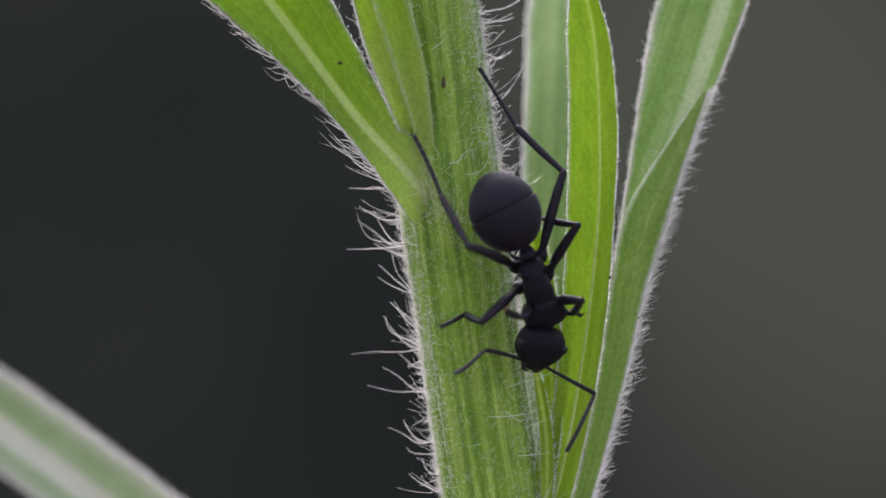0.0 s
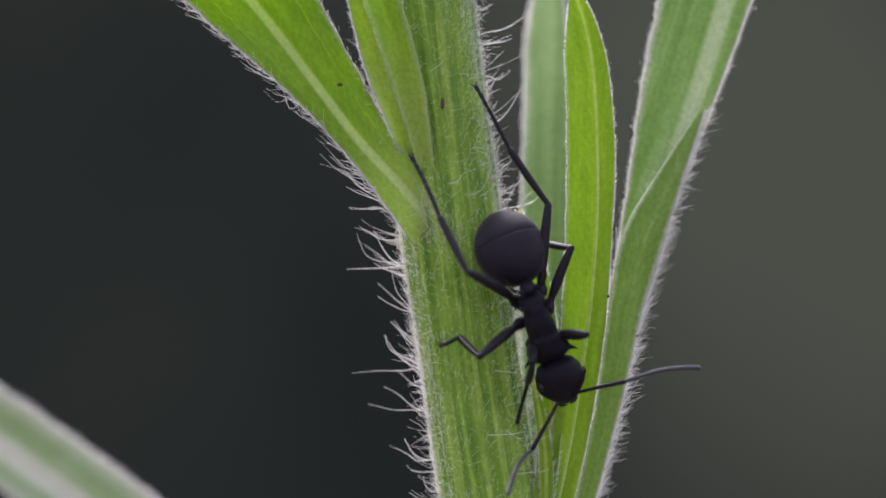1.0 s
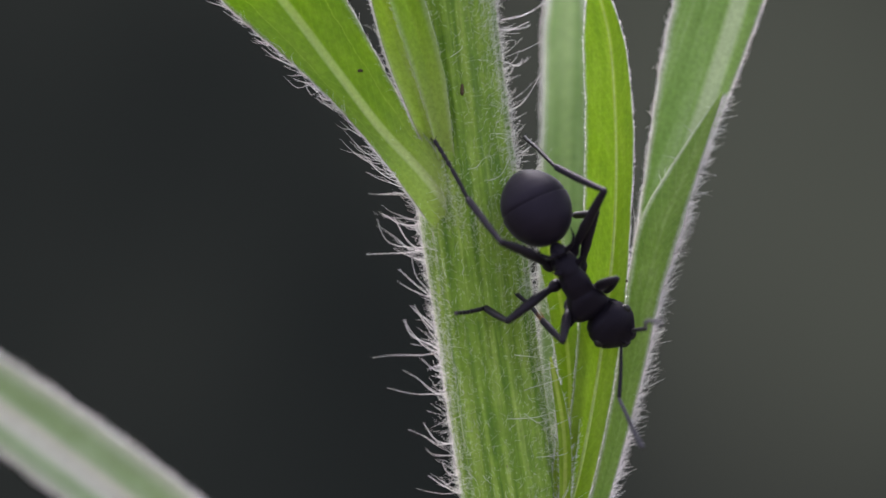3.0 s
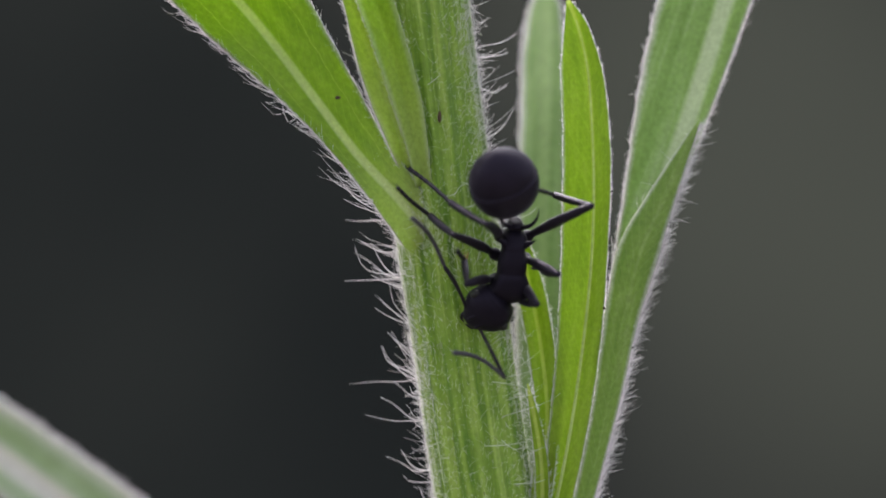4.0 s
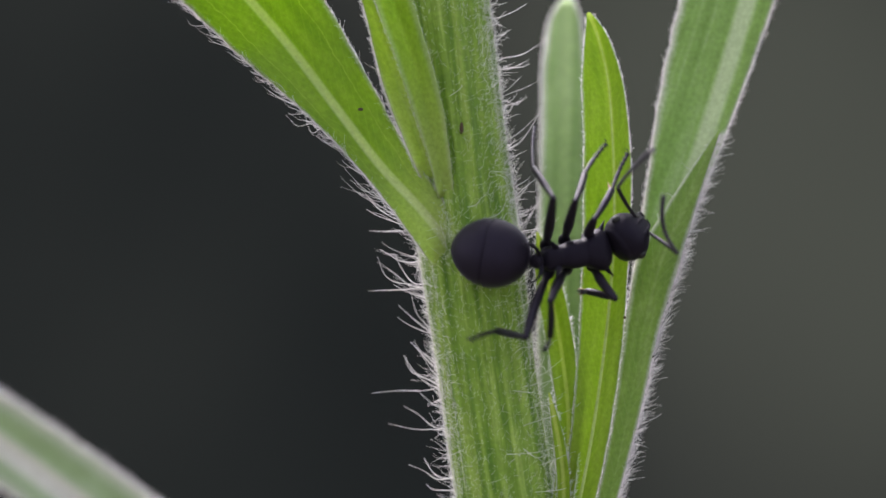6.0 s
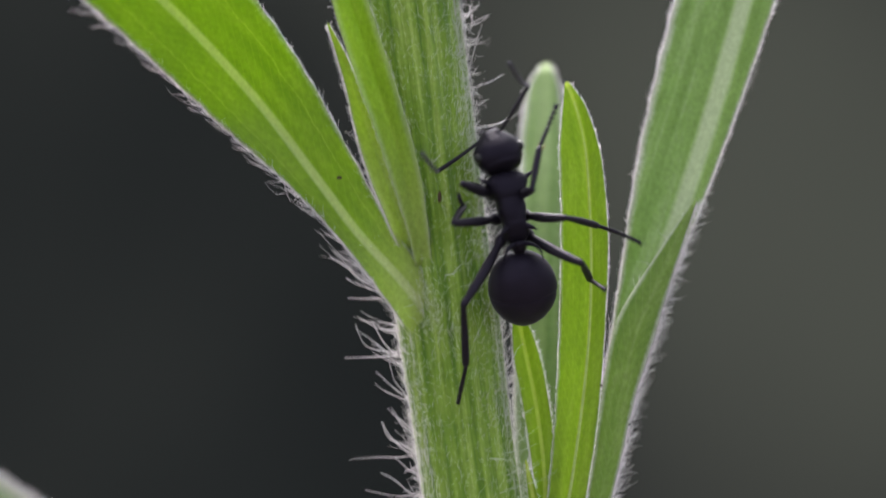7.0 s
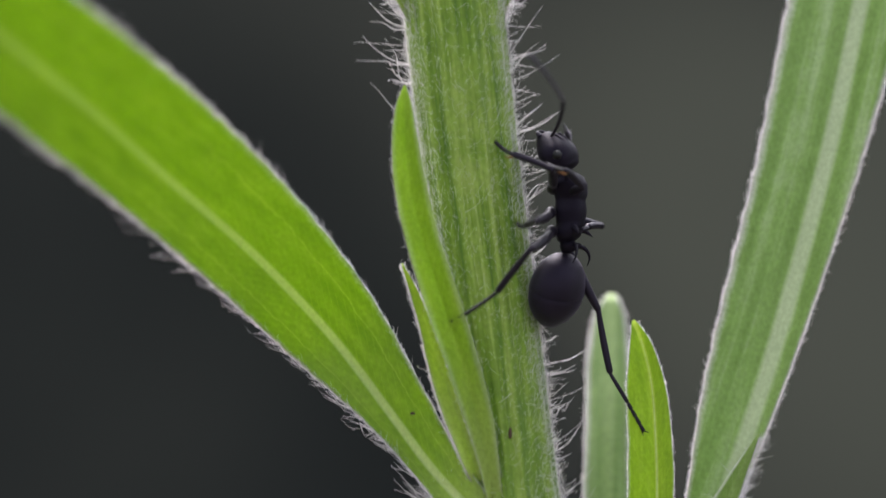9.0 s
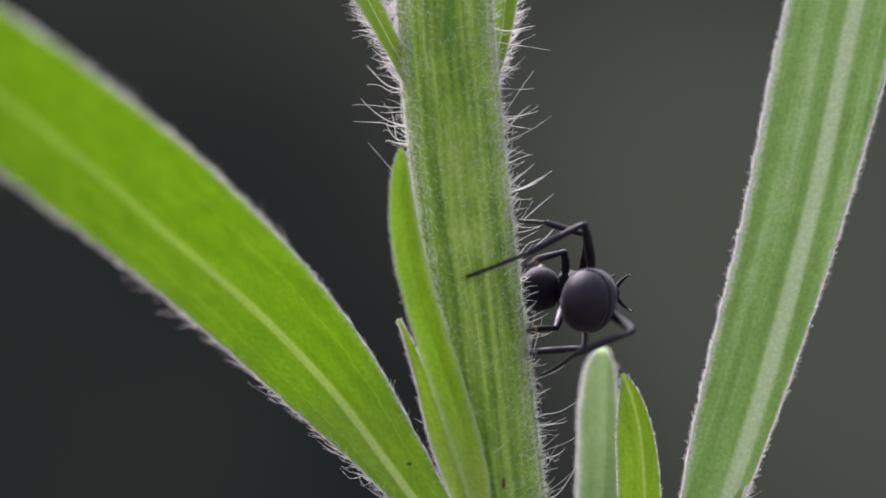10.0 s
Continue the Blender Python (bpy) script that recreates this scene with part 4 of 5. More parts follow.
def glide(rows):
    """Directions at every tenth of a second, smoothly between the rows (seconds, x, y, z)."""
    r = np.array(rows, float)
    t, v = r[:, 0], unit(r[:, 1:])
    slope = np.gradient(v, t, axis=0) * 0.7
    q = np.clip(TICKS, t[0], t[-1])
    i = np.clip(np.searchsorted(t, q, side="right") - 1, 0, len(t) - 2)
    h = (t[i + 1] - t[i])[:, None]
    u = ((q - t[i])[:, None]) / h
    p = ((1 + 2 * u) * (1 - u) ** 2 * v[i] + u * (1 - u) ** 2 * h * slope[i]
         + u * u * (3 - 2 * u) * v[i + 1] + u * u * (u - 1) * h * slope[i + 1])
    return [Vector(w) for w in unit(p)]


def turns(ways):
    """Rotations that carry +y along each direction, with the least twist about their mean."""
    mean = sum(ways, Vector()).normalized()
    first = Vector((0, 1, 0)).rotation_difference(mean).to_matrix()
    return [(mean.rotation_difference(w).to_matrix() @ first).to_4x4() for w in ways]


def at(place):
    return Matrix.Translation(Vector(place) * MM)


def head_poses(seats, ways):
    made = []
    for seat, way in zip(glide(seats), glide(ways)):
        right = way.cross(Vector((0, 0, 1))).normalized()
        up = right.cross(way)
        m = Matrix((right, way, up)).transposed().to_4x4()
        made.append(at(Vector(NECK) + seat * HEAD_SEAT) @ m)
    return made


def move_head(seats, ways):
    walk(head, list(zip(TICKS, head_poses(seats, ways))))


def move_gaster(ways, slides):
    """slides: (seconds, mm) by which the waist is stretched backwards."""
    made = []
    back = np.interp(TICKS, [r[0] for r in slides], [r[1] for r in slides])
    for way, slide in zip(glide(ways), back):
        right = way.cross(Vector((0, 0, 1))).normalized()
        made.append(at(Vector(WAIST) + Vector((0, -slide, 0))) @ Matrix((right, way, right.cross(way))).transposed().to_4x4())
    walk(gaster, list(zip(TICKS, made)))


def move_leg(which, femur_ways, tibia_ways, tarsus_ways):
    femur, tibia, tarsus = LEGS[which]
    f, t, s = LEG_LENGTHS[which[1]]
    ways = [glide(w) for w in (femur_ways, tibia_ways, tarsus_ways)]
    a, b, c = (turns(w) for w in ways)
    hip = Vector(COXAE[which])
    rows = [[], [], []]
    for i, tick in enumerate(TICKS):
        m = at(hip) @ a[i]
        knee = hip + ways[0][i] * f
        ankle = knee + ways[1][i] * t
        rows[0].append((tick, m))
        rows[1].append((tick, m.inverted() @ at(knee) @ b[i]))
        rows[2].append((tick, m.inverted() @ at(ankle) @ c[i]))
    for ob, r in zip((femur, tibia, tarsus), rows):
        walk(ob, r)


def move_antenna(which, seats, ways, scape_ways, flagellum_ways):
    scape, flagellum = ANTENNAE[which]
    side = -1 if which == "LA" else 1
    one, two = glide(scape_ways), glide(flagellum_ways)
    a, b = turns(one), turns(two)
    rows = [[], []]
    for i, (tick, h) in enumerate(zip(TICKS, head_poses(seats, ways))):
        base = (h @ (Vector((side * 0.3, 0.62, 0.18)) * MM)) / MM
        m = at(base) @ a[i]
        rows[0].append((tick, m))
        rows[1].append((tick, m.inverted() @ at(base + one[i] * SCAPE) @ b[i]))
    walk(scape, rows[0])
    walk(flagellum, rows[1])



def motions():
    walk(ant, [
        (0.0, pose(0.00330, -0.00290, -0.00139, -107.6, 18.5, -173.2)),
        (0.5, pose(0.00303, -0.00290, -0.00135, -107.4, 17.1, -173.1)),
        (1.0, pose(0.00339, -0.00290, -0.00192, -104.9, 19.7, -172.9)),
        (1.5, pose(0.00373, -0.00290, -0.00207, -101.5, 22.2, -172.8)),
        (2.0, pose(0.00368, -0.00290, -0.00232, -100.6, 17.3, -172.7)),
        (2.5, pose(0.00379, -0.00290, -0.00151, -106.6, 28.0, -172.6)),
        (2.7, pose(0.00411, -0.00290, -0.00134, -108.0, 32.6, -172.6)),
        (3.8, pose(0.00291, -0.00290, 0.00026, -98.2, 5.5, -172.4)),
        (4.0, pose(0.00257, -0.00290, 0.00065, -103.1, -3.4, -172.3)),
        (4.5, pose(0.00175, -0.00290, 0.00178, -116.3, -21.9, -172.2)),
        (5.0, pose(0.00202, -0.00290, 0.00116, -89.4, 4.2, -172.1)),
        (5.2, pose(0.00229, -0.00290, 0.00100, -98.1, 14.4, -172.1)),
        (5.8, pose(0.00339, -0.00275, 0.00125, -101.2, 77.7, -171.0)),
        (6.3, pose(0.00450, -0.00260, 0.00149, 80.9, 45.1, 8.2)),
        (6.5, pose(0.00425, -0.00260, 0.00244, 76.3, 21.2, 8.2)),
        (6.8, pose(0.00367, -0.00260, 0.00429, 76.2, 5.9, 8.2)),
        (7.0, pose(0.00261, -0.00260, 0.00535, 75.4, -9.2, 8.3)),
        (7.2, pose(0.00224, -0.00256, 0.00585, 79.0, -20.2, 8.7)),
        (7.5, pose(0.00189, -0.00250, 0.00787, 89.2, -5.2, 8.4)),
        (7.8, pose(0.00125, -0.00250, 0.00960, 88.2, -11.5, 8.6)),
        (8.0, pose(0.00085, -0.00250, 0.01023, 89.9, -0.5, 8.5)),
        (8.2, pose(0.00083, -0.00238, 0.01126, 82.3, -7.7, 15.3)),
        (8.5, pose(0.00057, -0.00220, 0.01264, 71.3, -11.0, 26.6)),
        (8.8, pose(0.00148, -0.00166, 0.01323, 84.8, 4.5, 50.4)),
        (9.0, pose(0.00214, -0.00130, 0.01418, 86.2, 4.6, 66.5)),
        (9.2, pose(0.00256, -0.00074, 0.01535, 91.9, 17.4, 79.7)),
        (9.5, pose(0.00366, 0.00010, 0.01372, 73.7, 32.1, 90.4)),
        (10.0, pose(0.00321, 0.00130, 0.01321, 27.3, 83.7, 73.8)),
    ])
    head_seat = [(0.0, 0.637, 0.746, 0.192), (0.5, 0.179, 0.934, 0.308), (1.0, -0.097, 0.947, 0.307), (1.5, -0.176, 0.949, 0.262), (2.0, 0.071, 0.975, 0.213), (2.5, -0.374, 0.856, 0.358), (2.7, -0.585, 0.726, 0.363), (3.8, 0.948, 0.309, -0.080), (4.0, 0.894, 0.447, -0.023), (4.5, 0.806, 0.576, 0.138), (5.0, -0.259, 0.965, 0.036), (5.2, -0.421, 0.881, 0.214), (6.3, -0.247, 0.943, 0.224), (6.5, -0.056, 0.959, 0.279), (6.8, -0.198, 0.951, 0.236), (7.0, -0.142, 0.968, 0.208), (7.2, -0.368, 0.926, 0.085), (7.5, -0.357, 0.932, -0.053), (7.8, -0.447, 0.894, -0.045), (8.0, -0.283, 0.958, -0.042), (8.2, -0.401, 0.916, -0.004), (8.5, -0.332, 0.942, 0.054), (8.8, -0.312, 0.930, -0.195), (9.0, -0.158, 0.897, -0.414), (9.2, 0.122, 0.875, -0.469), (9.5, -0.359, 0.820, -0.445), (10.0, -0.025, 0.684, -0.729)]
    head_way = [(0.0, 0.487, 0.863, -0.136), (0.5, 0.260, 0.962, -0.083), (1.0, -0.041, 0.996, -0.077), (1.5, -0.057, 0.990, -0.128), (2.0, 0.054, 0.985, -0.162), (2.5, -0.274, 0.962, -0.019), (2.7, -0.453, 0.892, 0.004), (3.8, 0.673, 0.645, -0.362), (4.0, 0.671, 0.673, -0.311), (4.5, 0.716, 0.673, -0.186), (5.0, -0.424, 0.853, -0.304), (5.2, -0.580, 0.799, -0.162), (6.3, -0.320, 0.933, -0.165), (6.5, -0.176, 0.977, -0.120), (6.8, -0.106, 0.994, -0.025), (7.0, -0.152, 0.974, -0.170), (7.2, 0.003, 1.000, 0.015), (7.5, -0.024, 0.931, -0.365), (7.8, -0.287, 0.906, -0.309), (8.0, -0.010, 0.933, -0.360), (8.2, -0.024, 0.981, -0.192), (8.5, -0.211, 0.945, -0.251), (8.8, 0.204, 0.959, -0.196), (9.0, -0.158, 0.897, -0.414), (9.2, 0.411, 0.775, -0.480), (9.5, -0.359, 0.820, -0.445), (10.0, -0.025, 0.684, -0.729)]
    gaster_way = [(0.0, 0.160, -0.930, -0.330), (0.5, 0.150, -0.940, -0.300), (1.0, 0.010, -0.740, -0.672), (1.5, -0.031, -0.768, -0.640), (2.0, 0.030, -0.737, -0.675), (2.5, 0.100, -0.950, -0.300), (2.7, 0.000, -0.880, -0.470), (3.8, 0.046, -0.986, -0.161), (4.0, 0.387, -0.807, 0.446), (4.5, 0.340, -0.791, 0.509), (5.0, 0.131, -0.719, 0.683), (5.2, -0.100, -0.982, -0.160), (6.3, -0.285, -0.823, -0.491), (6.5, -0.168, -0.790, -0.590), (6.8, 0.020, -0.832, -0.555), (7.0, 0.012, -0.786, -0.618), (7.2, 0.053, -0.675, -0.736), (7.5, 0.225, -0.891, -0.394), (7.8, 0.065, -0.974, -0.219), (8.0, 0.217, -0.976, 0.032), (8.2, 0.150, -0.914, -0.376), (8.5, 0.300, -0.800, -0.500), (8.8, 0.130, -0.991, -0.009), (9.0, 0.200, -0.910, -0.360), (9.2, 0.096, -0.951, -0.293), (9.5, -0.204, -0.300, -0.932), (10.0, 0.042, -0.257, -0.966)]
    lf_femur = [(0.0, -0.365, -0.169, 0.915), (0.5, -0.440, -0.097, 0.893), (1.0, -0.409, -0.108, 0.906), (1.5, -0.403, -0.186, 0.896), (2.0, -0.454, -0.063, 0.889), (2.5, -0.368, -0.256, 0.894), (2.7, -0.395, -0.327, 0.858), (3.8, -0.138, 0.131, 0.982), (4.0, -0.171, 0.168, 0.971), (4.5, -0.474, 0.126, 0.871), (5.0, -0.364, 0.022, 0.931), (5.2, -0.127, 0.009, 0.992), (6.3, -0.471, -0.155, 0.868), (6.5, -0.498, -0.185, 0.847), (6.8, -0.691, -0.015, 0.723), (7.0, -0.635, 0.111, 0.764), (7.2, -0.811, 0.584, -0.028), (7.5, -0.390, -0.031, 0.920), (7.8, -0.418, 0.066, 0.906), (8.0, -0.684, 0.371, 0.628), (8.2, -0.849, 0.212, 0.484), (8.5, -0.957, -0.137, 0.257), (8.8, -0.852, 0.501, 0.152), (9.0, -0.900, 0.257, 0.351), (9.2, -0.986, 0.143, -0.080), (9.5, -0.818, 0.343, -0.462), (10.0, -0.619, -0.542, -0.568)]
    lf_tibia = [(0.0, 0.172, 0.509, -0.844), (0.5, 0.143, 0.499, -0.855), (1.0, 0.197, 0.226, -0.954), (1.5, 0.207, 0.193, -0.959), (2.0, 0.176, 0.018, -0.984), (2.5, 0.238, 0.461, -0.855), (2.7, 0.222, 0.508, -0.832), (3.8, 0.174, 0.072, -0.982), (4.0, 0.225, 0.160, -0.961), (4.5, 0.095, 0.595, -0.798), (5.0, 0.179, -0.139, -0.974), (5.2, 0.093, 0.059, -0.994), (6.3, -0.394, 0.788, -0.474), (6.5, 0.197, 0.720, -0.665), (6.8, 0.218, 0.353, -0.910), (7.0, 0.589, -0.007, -0.808), (7.2, -0.659, 0.752, 0.027), (7.5, -0.619, 0.264, -0.740), (7.8, -0.181, 0.620, -0.764), (8.0, 0.018, 0.207, -0.978), (8.2, 0.243, -0.477, -0.844), (8.5, 0.312, -0.542, -0.781), (8.8, 0.039, 0.924, -0.380), (9.0, -0.068, 0.395, -0.916), (9.2, 0.671, -0.002, -0.741), (9.5, -0.030, 0.338, -0.941), (10.0, 0.101, 0.047, -0.994)]
    lf_tarsus = [(0.0, -0.288, 0.424, -0.858), (0.5, -0.316, 0.421, -0.850), (1.0, -0.066, 0.331, -0.941), (1.5, -0.013, 0.258, -0.966), (2.0, -0.049, 0.156, -0.987), (2.5, -0.072, 0.356, -0.932), (2.7, -0.062, 0.394, -0.917), (3.8, -0.036, 0.131, -0.991), (4.0, -0.007, 0.202, -0.979), (4.5, -0.195, 0.641, -0.743), (5.0, -0.045, -0.060, -0.997), (5.2, -0.054, 0.100, -0.994), (6.3, -0.455, 0.688, -0.565), (6.5, 0.314, 0.465, -0.828), (6.8, 0.237, 0.323, -0.916), (7.0, 0.155, 0.118, -0.981), (7.2, -0.940, 0.335, -0.066), (7.5, -0.805, 0.113, 0.582), (7.8, -0.522, 0.442, 0.730), (8.0, -0.255, 0.100, 0.962), (8.2, -0.336, -0.421, 0.843), (8.5, -0.356, -0.612, 0.707), (8.8, 0.554, 0.470, -0.687), (9.0, 0.656, 0.379, -0.653), (9.2, 0.583, 0.091, -0.807), (9.5, -0.084, 0.417, -0.905), (10.0, 0.011, -0.527, -0.850)]
    rf_femur = [(0.0, 0.244, -0.234, 0.941), (0.5, 0.229, -0.127, 0.965), (1.0, 0.202, -0.017, 0.979), (1.5, 0.185, 0.125, 0.975), (2.0, 0.261, 0.025, 0.965), (2.5, 0.236, -0.053, 0.970), (2.7, 0.403, 0.156, 0.902), (3.8, 0.676, -0.063, 0.734), (4.0, 0.616, -0.074, 0.784), (4.5, 0.569, -0.361, 0.739), (5.0, 0.449, 0.364, 0.816), (5.2, 0.392, 0.204, 0.897), (6.3, 0.607, 0.126, 0.785), (6.5, 0.404, 0.188, 0.895), (6.8, 0.302, -0.014, 0.953), (7.0, 0.096, -0.235, 0.967), (7.2, 0.376, 0.258, 0.890), (7.5, 0.207, 0.368, 0.907), (7.8, 0.082, -0.195, 0.977), (8.0, 0.394, -0.110, 0.912), (8.2, 0.016, 0.435, 0.900), (8.5, 0.099, 0.217, 0.971), (9.0, -0.720, -0.036, 0.693), (9.5, -0.718, -0.643, 0.267), (10.0, 0.375, -0.496, -0.783)]
    rf_tibia = [(0.0, 0.188, 0.137, -0.973), (0.5, 0.204, 0.189, -0.961), (1.0, 0.146, 0.664, -0.733), (1.5, 0.315, 0.484, -0.816), (2.0, 0.112, 0.533, -0.839), (2.5, 0.106, 0.675, -0.730), (2.7, 0.087, -0.017, -0.996), (3.8, -0.020, -0.284, -0.959), (4.0, -0.038, -0.312, -0.949), (4.5, 0.017, 0.262, -0.965), (5.0, 0.033, -0.369, -0.929), (5.2, 0.269, -0.434, -0.860), (6.3, -0.336, 0.067, -0.939), (6.5, -0.128, 0.811, -0.571), (6.8, 0.418, 0.510, -0.752), (7.0, 0.359, 0.929, -0.086), (7.2, 0.585, 0.321, -0.745), (7.5, -0.174, 0.111, -0.978), (7.8, 0.360, 0.333, -0.871), (8.0, -0.177, -0.397, -0.901), (8.2, 0.144, 0.713, -0.686), (8.5, 0.156, 0.644, -0.749), (9.0, -0.955, 0.296, -0.010), (9.5, -0.644, -0.595, -0.480), (10.0, -0.092, -0.182, -0.979)]
    rf_tarsus = [(0.0, -0.037, 0.175, -0.984), (0.5, -0.096, 0.251, -0.963), (1.0, 0.425, 0.845, -0.324), (1.5, 0.300, 0.690, -0.659), (2.0, 0.134, 0.478, -0.868), (2.5, 0.169, 0.782, -0.600), (2.7, 0.099, 0.088, -0.991), (3.8, 0.198, -0.405, 0.893), (4.0, 0.279, -0.366, 0.888), (4.5, 0.350, -0.451, 0.821), (5.0, 0.520, 0.022, 0.854), (5.2, 0.576, -0.206, 0.791), (6.3, -0.187, -0.288, 0.939), (6.5, -0.053, 0.682, -0.730), (6.8, 0.480, 0.305, -0.823), (7.0, 0.533, 0.844, -0.063), (7.2, 0.593, 0.396, -0.701), (7.5, 0.088, -0.093, -0.992), (7.8, 0.272, 0.113, -0.956), (8.0, 0.097, -0.049, -0.994), (8.2, 0.087, 0.383, -0.920), (8.5, 0.341, 0.426, -0.838), (9.0, 0.706, 0.236, -0.667), (9.5, 0.905, 0.424, 0.031), (10.0, 0.152, 0.758, 0.635)]
    lm_femur = [(0.0, -0.612, -0.723, 0.320), (0.5, -0.684, -0.698, 0.211), (1.0, -0.635, -0.767, -0.090), (1.5, -0.536, -0.823, 0.188), (2.0, -0.527, -0.841, -0.125), (2.5, -0.534, -0.791, 0.299), (2.7, -0.554, -0.808, 0.202), (3.8, -0.367, -0.139, 0.920), (4.0, -0.390, 0.019, 0.921), (4.5, -0.629, 0.023, 0.777), (5.0, -0.575, -0.023, 0.818), (5.2, -0.281, 0.139, 0.950), (6.3, -0.752, 0.014, 0.659), (6.5, -0.806, 0.119, 0.580), (6.8, -0.757, -0.034, 0.652), (7.0, -0.759, -0.112, 0.642), (7.2, -0.853, -0.071, 0.517), (7.5, -0.524, -0.037, 0.851), (7.8, -0.474, 0.046, 0.880), (8.0, -0.559, -0.108, 0.822), (8.2, -0.741, -0.225, 0.632), (8.5, -0.766, -0.135, 0.628), (8.8, -0.917, -0.327, 0.230), (9.0, -0.962, -0.225, 0.158), (9.2, -0.841, 0.214, -0.497), (9.5, -0.975, 0.065, 0.213), (10.0, -0.790, -0.519, -0.327)]
    lm_tibia = [(0.0, 0.468, -0.002, -0.884), (0.5, 0.487, 0.061, -0.871), (1.0, 0.316, 0.045, -0.948), (1.5, 0.237, -0.074, -0.969), (2.0, 0.215, -0.060, -0.975), (2.5, 0.269, 0.071, -0.961), (2.7, 0.288, 0.112, -0.951), (3.8, 0.124, 0.266, -0.956), (4.0, 0.149, 0.165, -0.975), (4.5, 0.249, 0.348, -0.904), (5.0, 0.298, -0.136, -0.945), (5.2, 0.089, 0.065, -0.994), (6.3, -0.528, 0.564, -0.635), (6.5, -0.517, 0.547, -0.658), (6.8, -0.085, 0.538, -0.838), (7.0, 0.385, 0.482, -0.787), (7.2, 0.420, 0.276, -0.864), (7.5, -0.566, 0.415, -0.713), (7.8, -0.623, -0.249, -0.742), (8.0, -0.352, -0.507, -0.787), (8.2, -0.581, -0.780, -0.230), (8.5, 0.042, 0.041, -0.998), (8.8, -0.159, -0.381, -0.911), (9.0, 0.816, -0.001, -0.577), (9.2, 0.409, -0.117, -0.905), (9.5, 0.102, 0.705, -0.701), (10.0, -0.323, 0.349, -0.879)]
    lm_tarsus = [(0.0, 0.174, 0.206, -0.963), (0.5, 0.156, 0.229, -0.961), (1.0, 0.359, -0.381, 0.852), (1.5, 0.344, -0.374, 0.861), (2.0, 0.372, -0.314, 0.874), (2.5, 0.134, 0.186, -0.973), (2.7, 0.136, 0.217, -0.967), (3.8, 0.008, 0.196, -0.981), (4.0, 0.007, 0.180, -0.984), (4.5, 0.087, 0.375, -0.923), (5.0, -0.006, -0.062, -0.998), (5.2, -0.016, 0.093, -0.996), (6.3, -0.494, 0.712, -0.498), (6.5, -0.459, 0.635, -0.621), (6.8, -0.385, 0.116, 0.915), (7.0, -0.212, -0.011, 0.977), (7.2, 0.128, -0.148, 0.981), (7.5, -0.906, 0.403, -0.134), (7.8, -0.595, -0.186, -0.782), (8.0, -0.576, -0.625, -0.527), (8.2, -0.244, -0.401, -0.883), (8.5, -0.922, -0.335, -0.195), (8.8, -0.710, -0.590, -0.384), (9.0, -0.972, -0.043, 0.230), (9.2, -0.930, -0.292, -0.223), (9.5, 0.498, 0.836, -0.230), (10.0, 0.038, 0.955, 0.295)]
    rm_femur = [(0.0, 0.764, 0.081, 0.640), (0.5, 0.712, 0.096, 0.696), (1.0, 0.821, 0.086, 0.564), (1.5, 0.843, 0.076, 0.532), (2.0, 0.854, -0.000, 0.520), (2.5, 0.921, 0.064, 0.385), (2.7, 0.946, 0.029, 0.324), (3.8, 0.842, -0.243, 0.482), (4.0, 0.728, -0.387, 0.566), (4.5, 0.580, -0.478, 0.660), (5.0, 0.759, -0.146, 0.635), (5.2, 0.726, -0.374, 0.577), (6.3, 0.511, -0.502, 0.697), (6.5, 0.783, -0.311, 0.538), (6.8, 0.790, -0.047, 0.611), (7.0, 0.465, -0.342, 0.817), (7.2, 0.297, -0.097, 0.950), (7.5, 0.106, 0.119, 0.987), (7.8, 0.531, 0.088, 0.843), (8.0, 0.621, 0.057, 0.782), (8.2, 0.551, -0.141, 0.822), (8.5, 0.932, -0.361, 0.029), (8.8, 0.818, -0.368, 0.442), (9.0, 0.947, -0.114, 0.299), (9.5, -0.373, -0.684, 0.627), (10.0, 0.600, -0.584, -0.547)]
    rm_tibia = [(0.0, 0.138, 0.117, -0.983), (0.5, 0.183, 0.151, -0.972), (1.0, 0.132, -0.172, -0.976), (1.5, 0.138, -0.336, -0.932), (2.0, 0.205, -0.337, -0.919), (2.5, 0.123, -0.133, -0.983), (2.7, 0.146, -0.131, -0.981), (3.8, 0.204, -0.038, -0.978), (4.0, 0.386, -0.167, -0.907), (4.5, 0.361, 0.562, -0.745), (5.0, 0.077, -0.386, -0.919), (5.2, 0.114, -0.338, -0.934), (6.3, 0.563, 0.225, -0.796), (6.5, -0.056, 0.263, -0.963), (6.8, 0.152, 0.406, -0.901), (7.0, 0.722, -0.107, -0.683), (7.2, 0.848, 0.450, -0.281), (7.5, 0.926, -0.095, -0.366), (7.8, 0.504, -0.378, -0.776), (8.0, -0.186, -0.367, -0.912), (8.2, -0.206, -0.502, -0.840), (8.5, -0.658, -0.681, 0.320), (8.8, -0.744, -0.638, 0.197), (9.0, -0.989, -0.111, 0.093), (9.5, 0.380, -0.373, -0.847), (10.0, 0.075, 0.853, -0.517)]
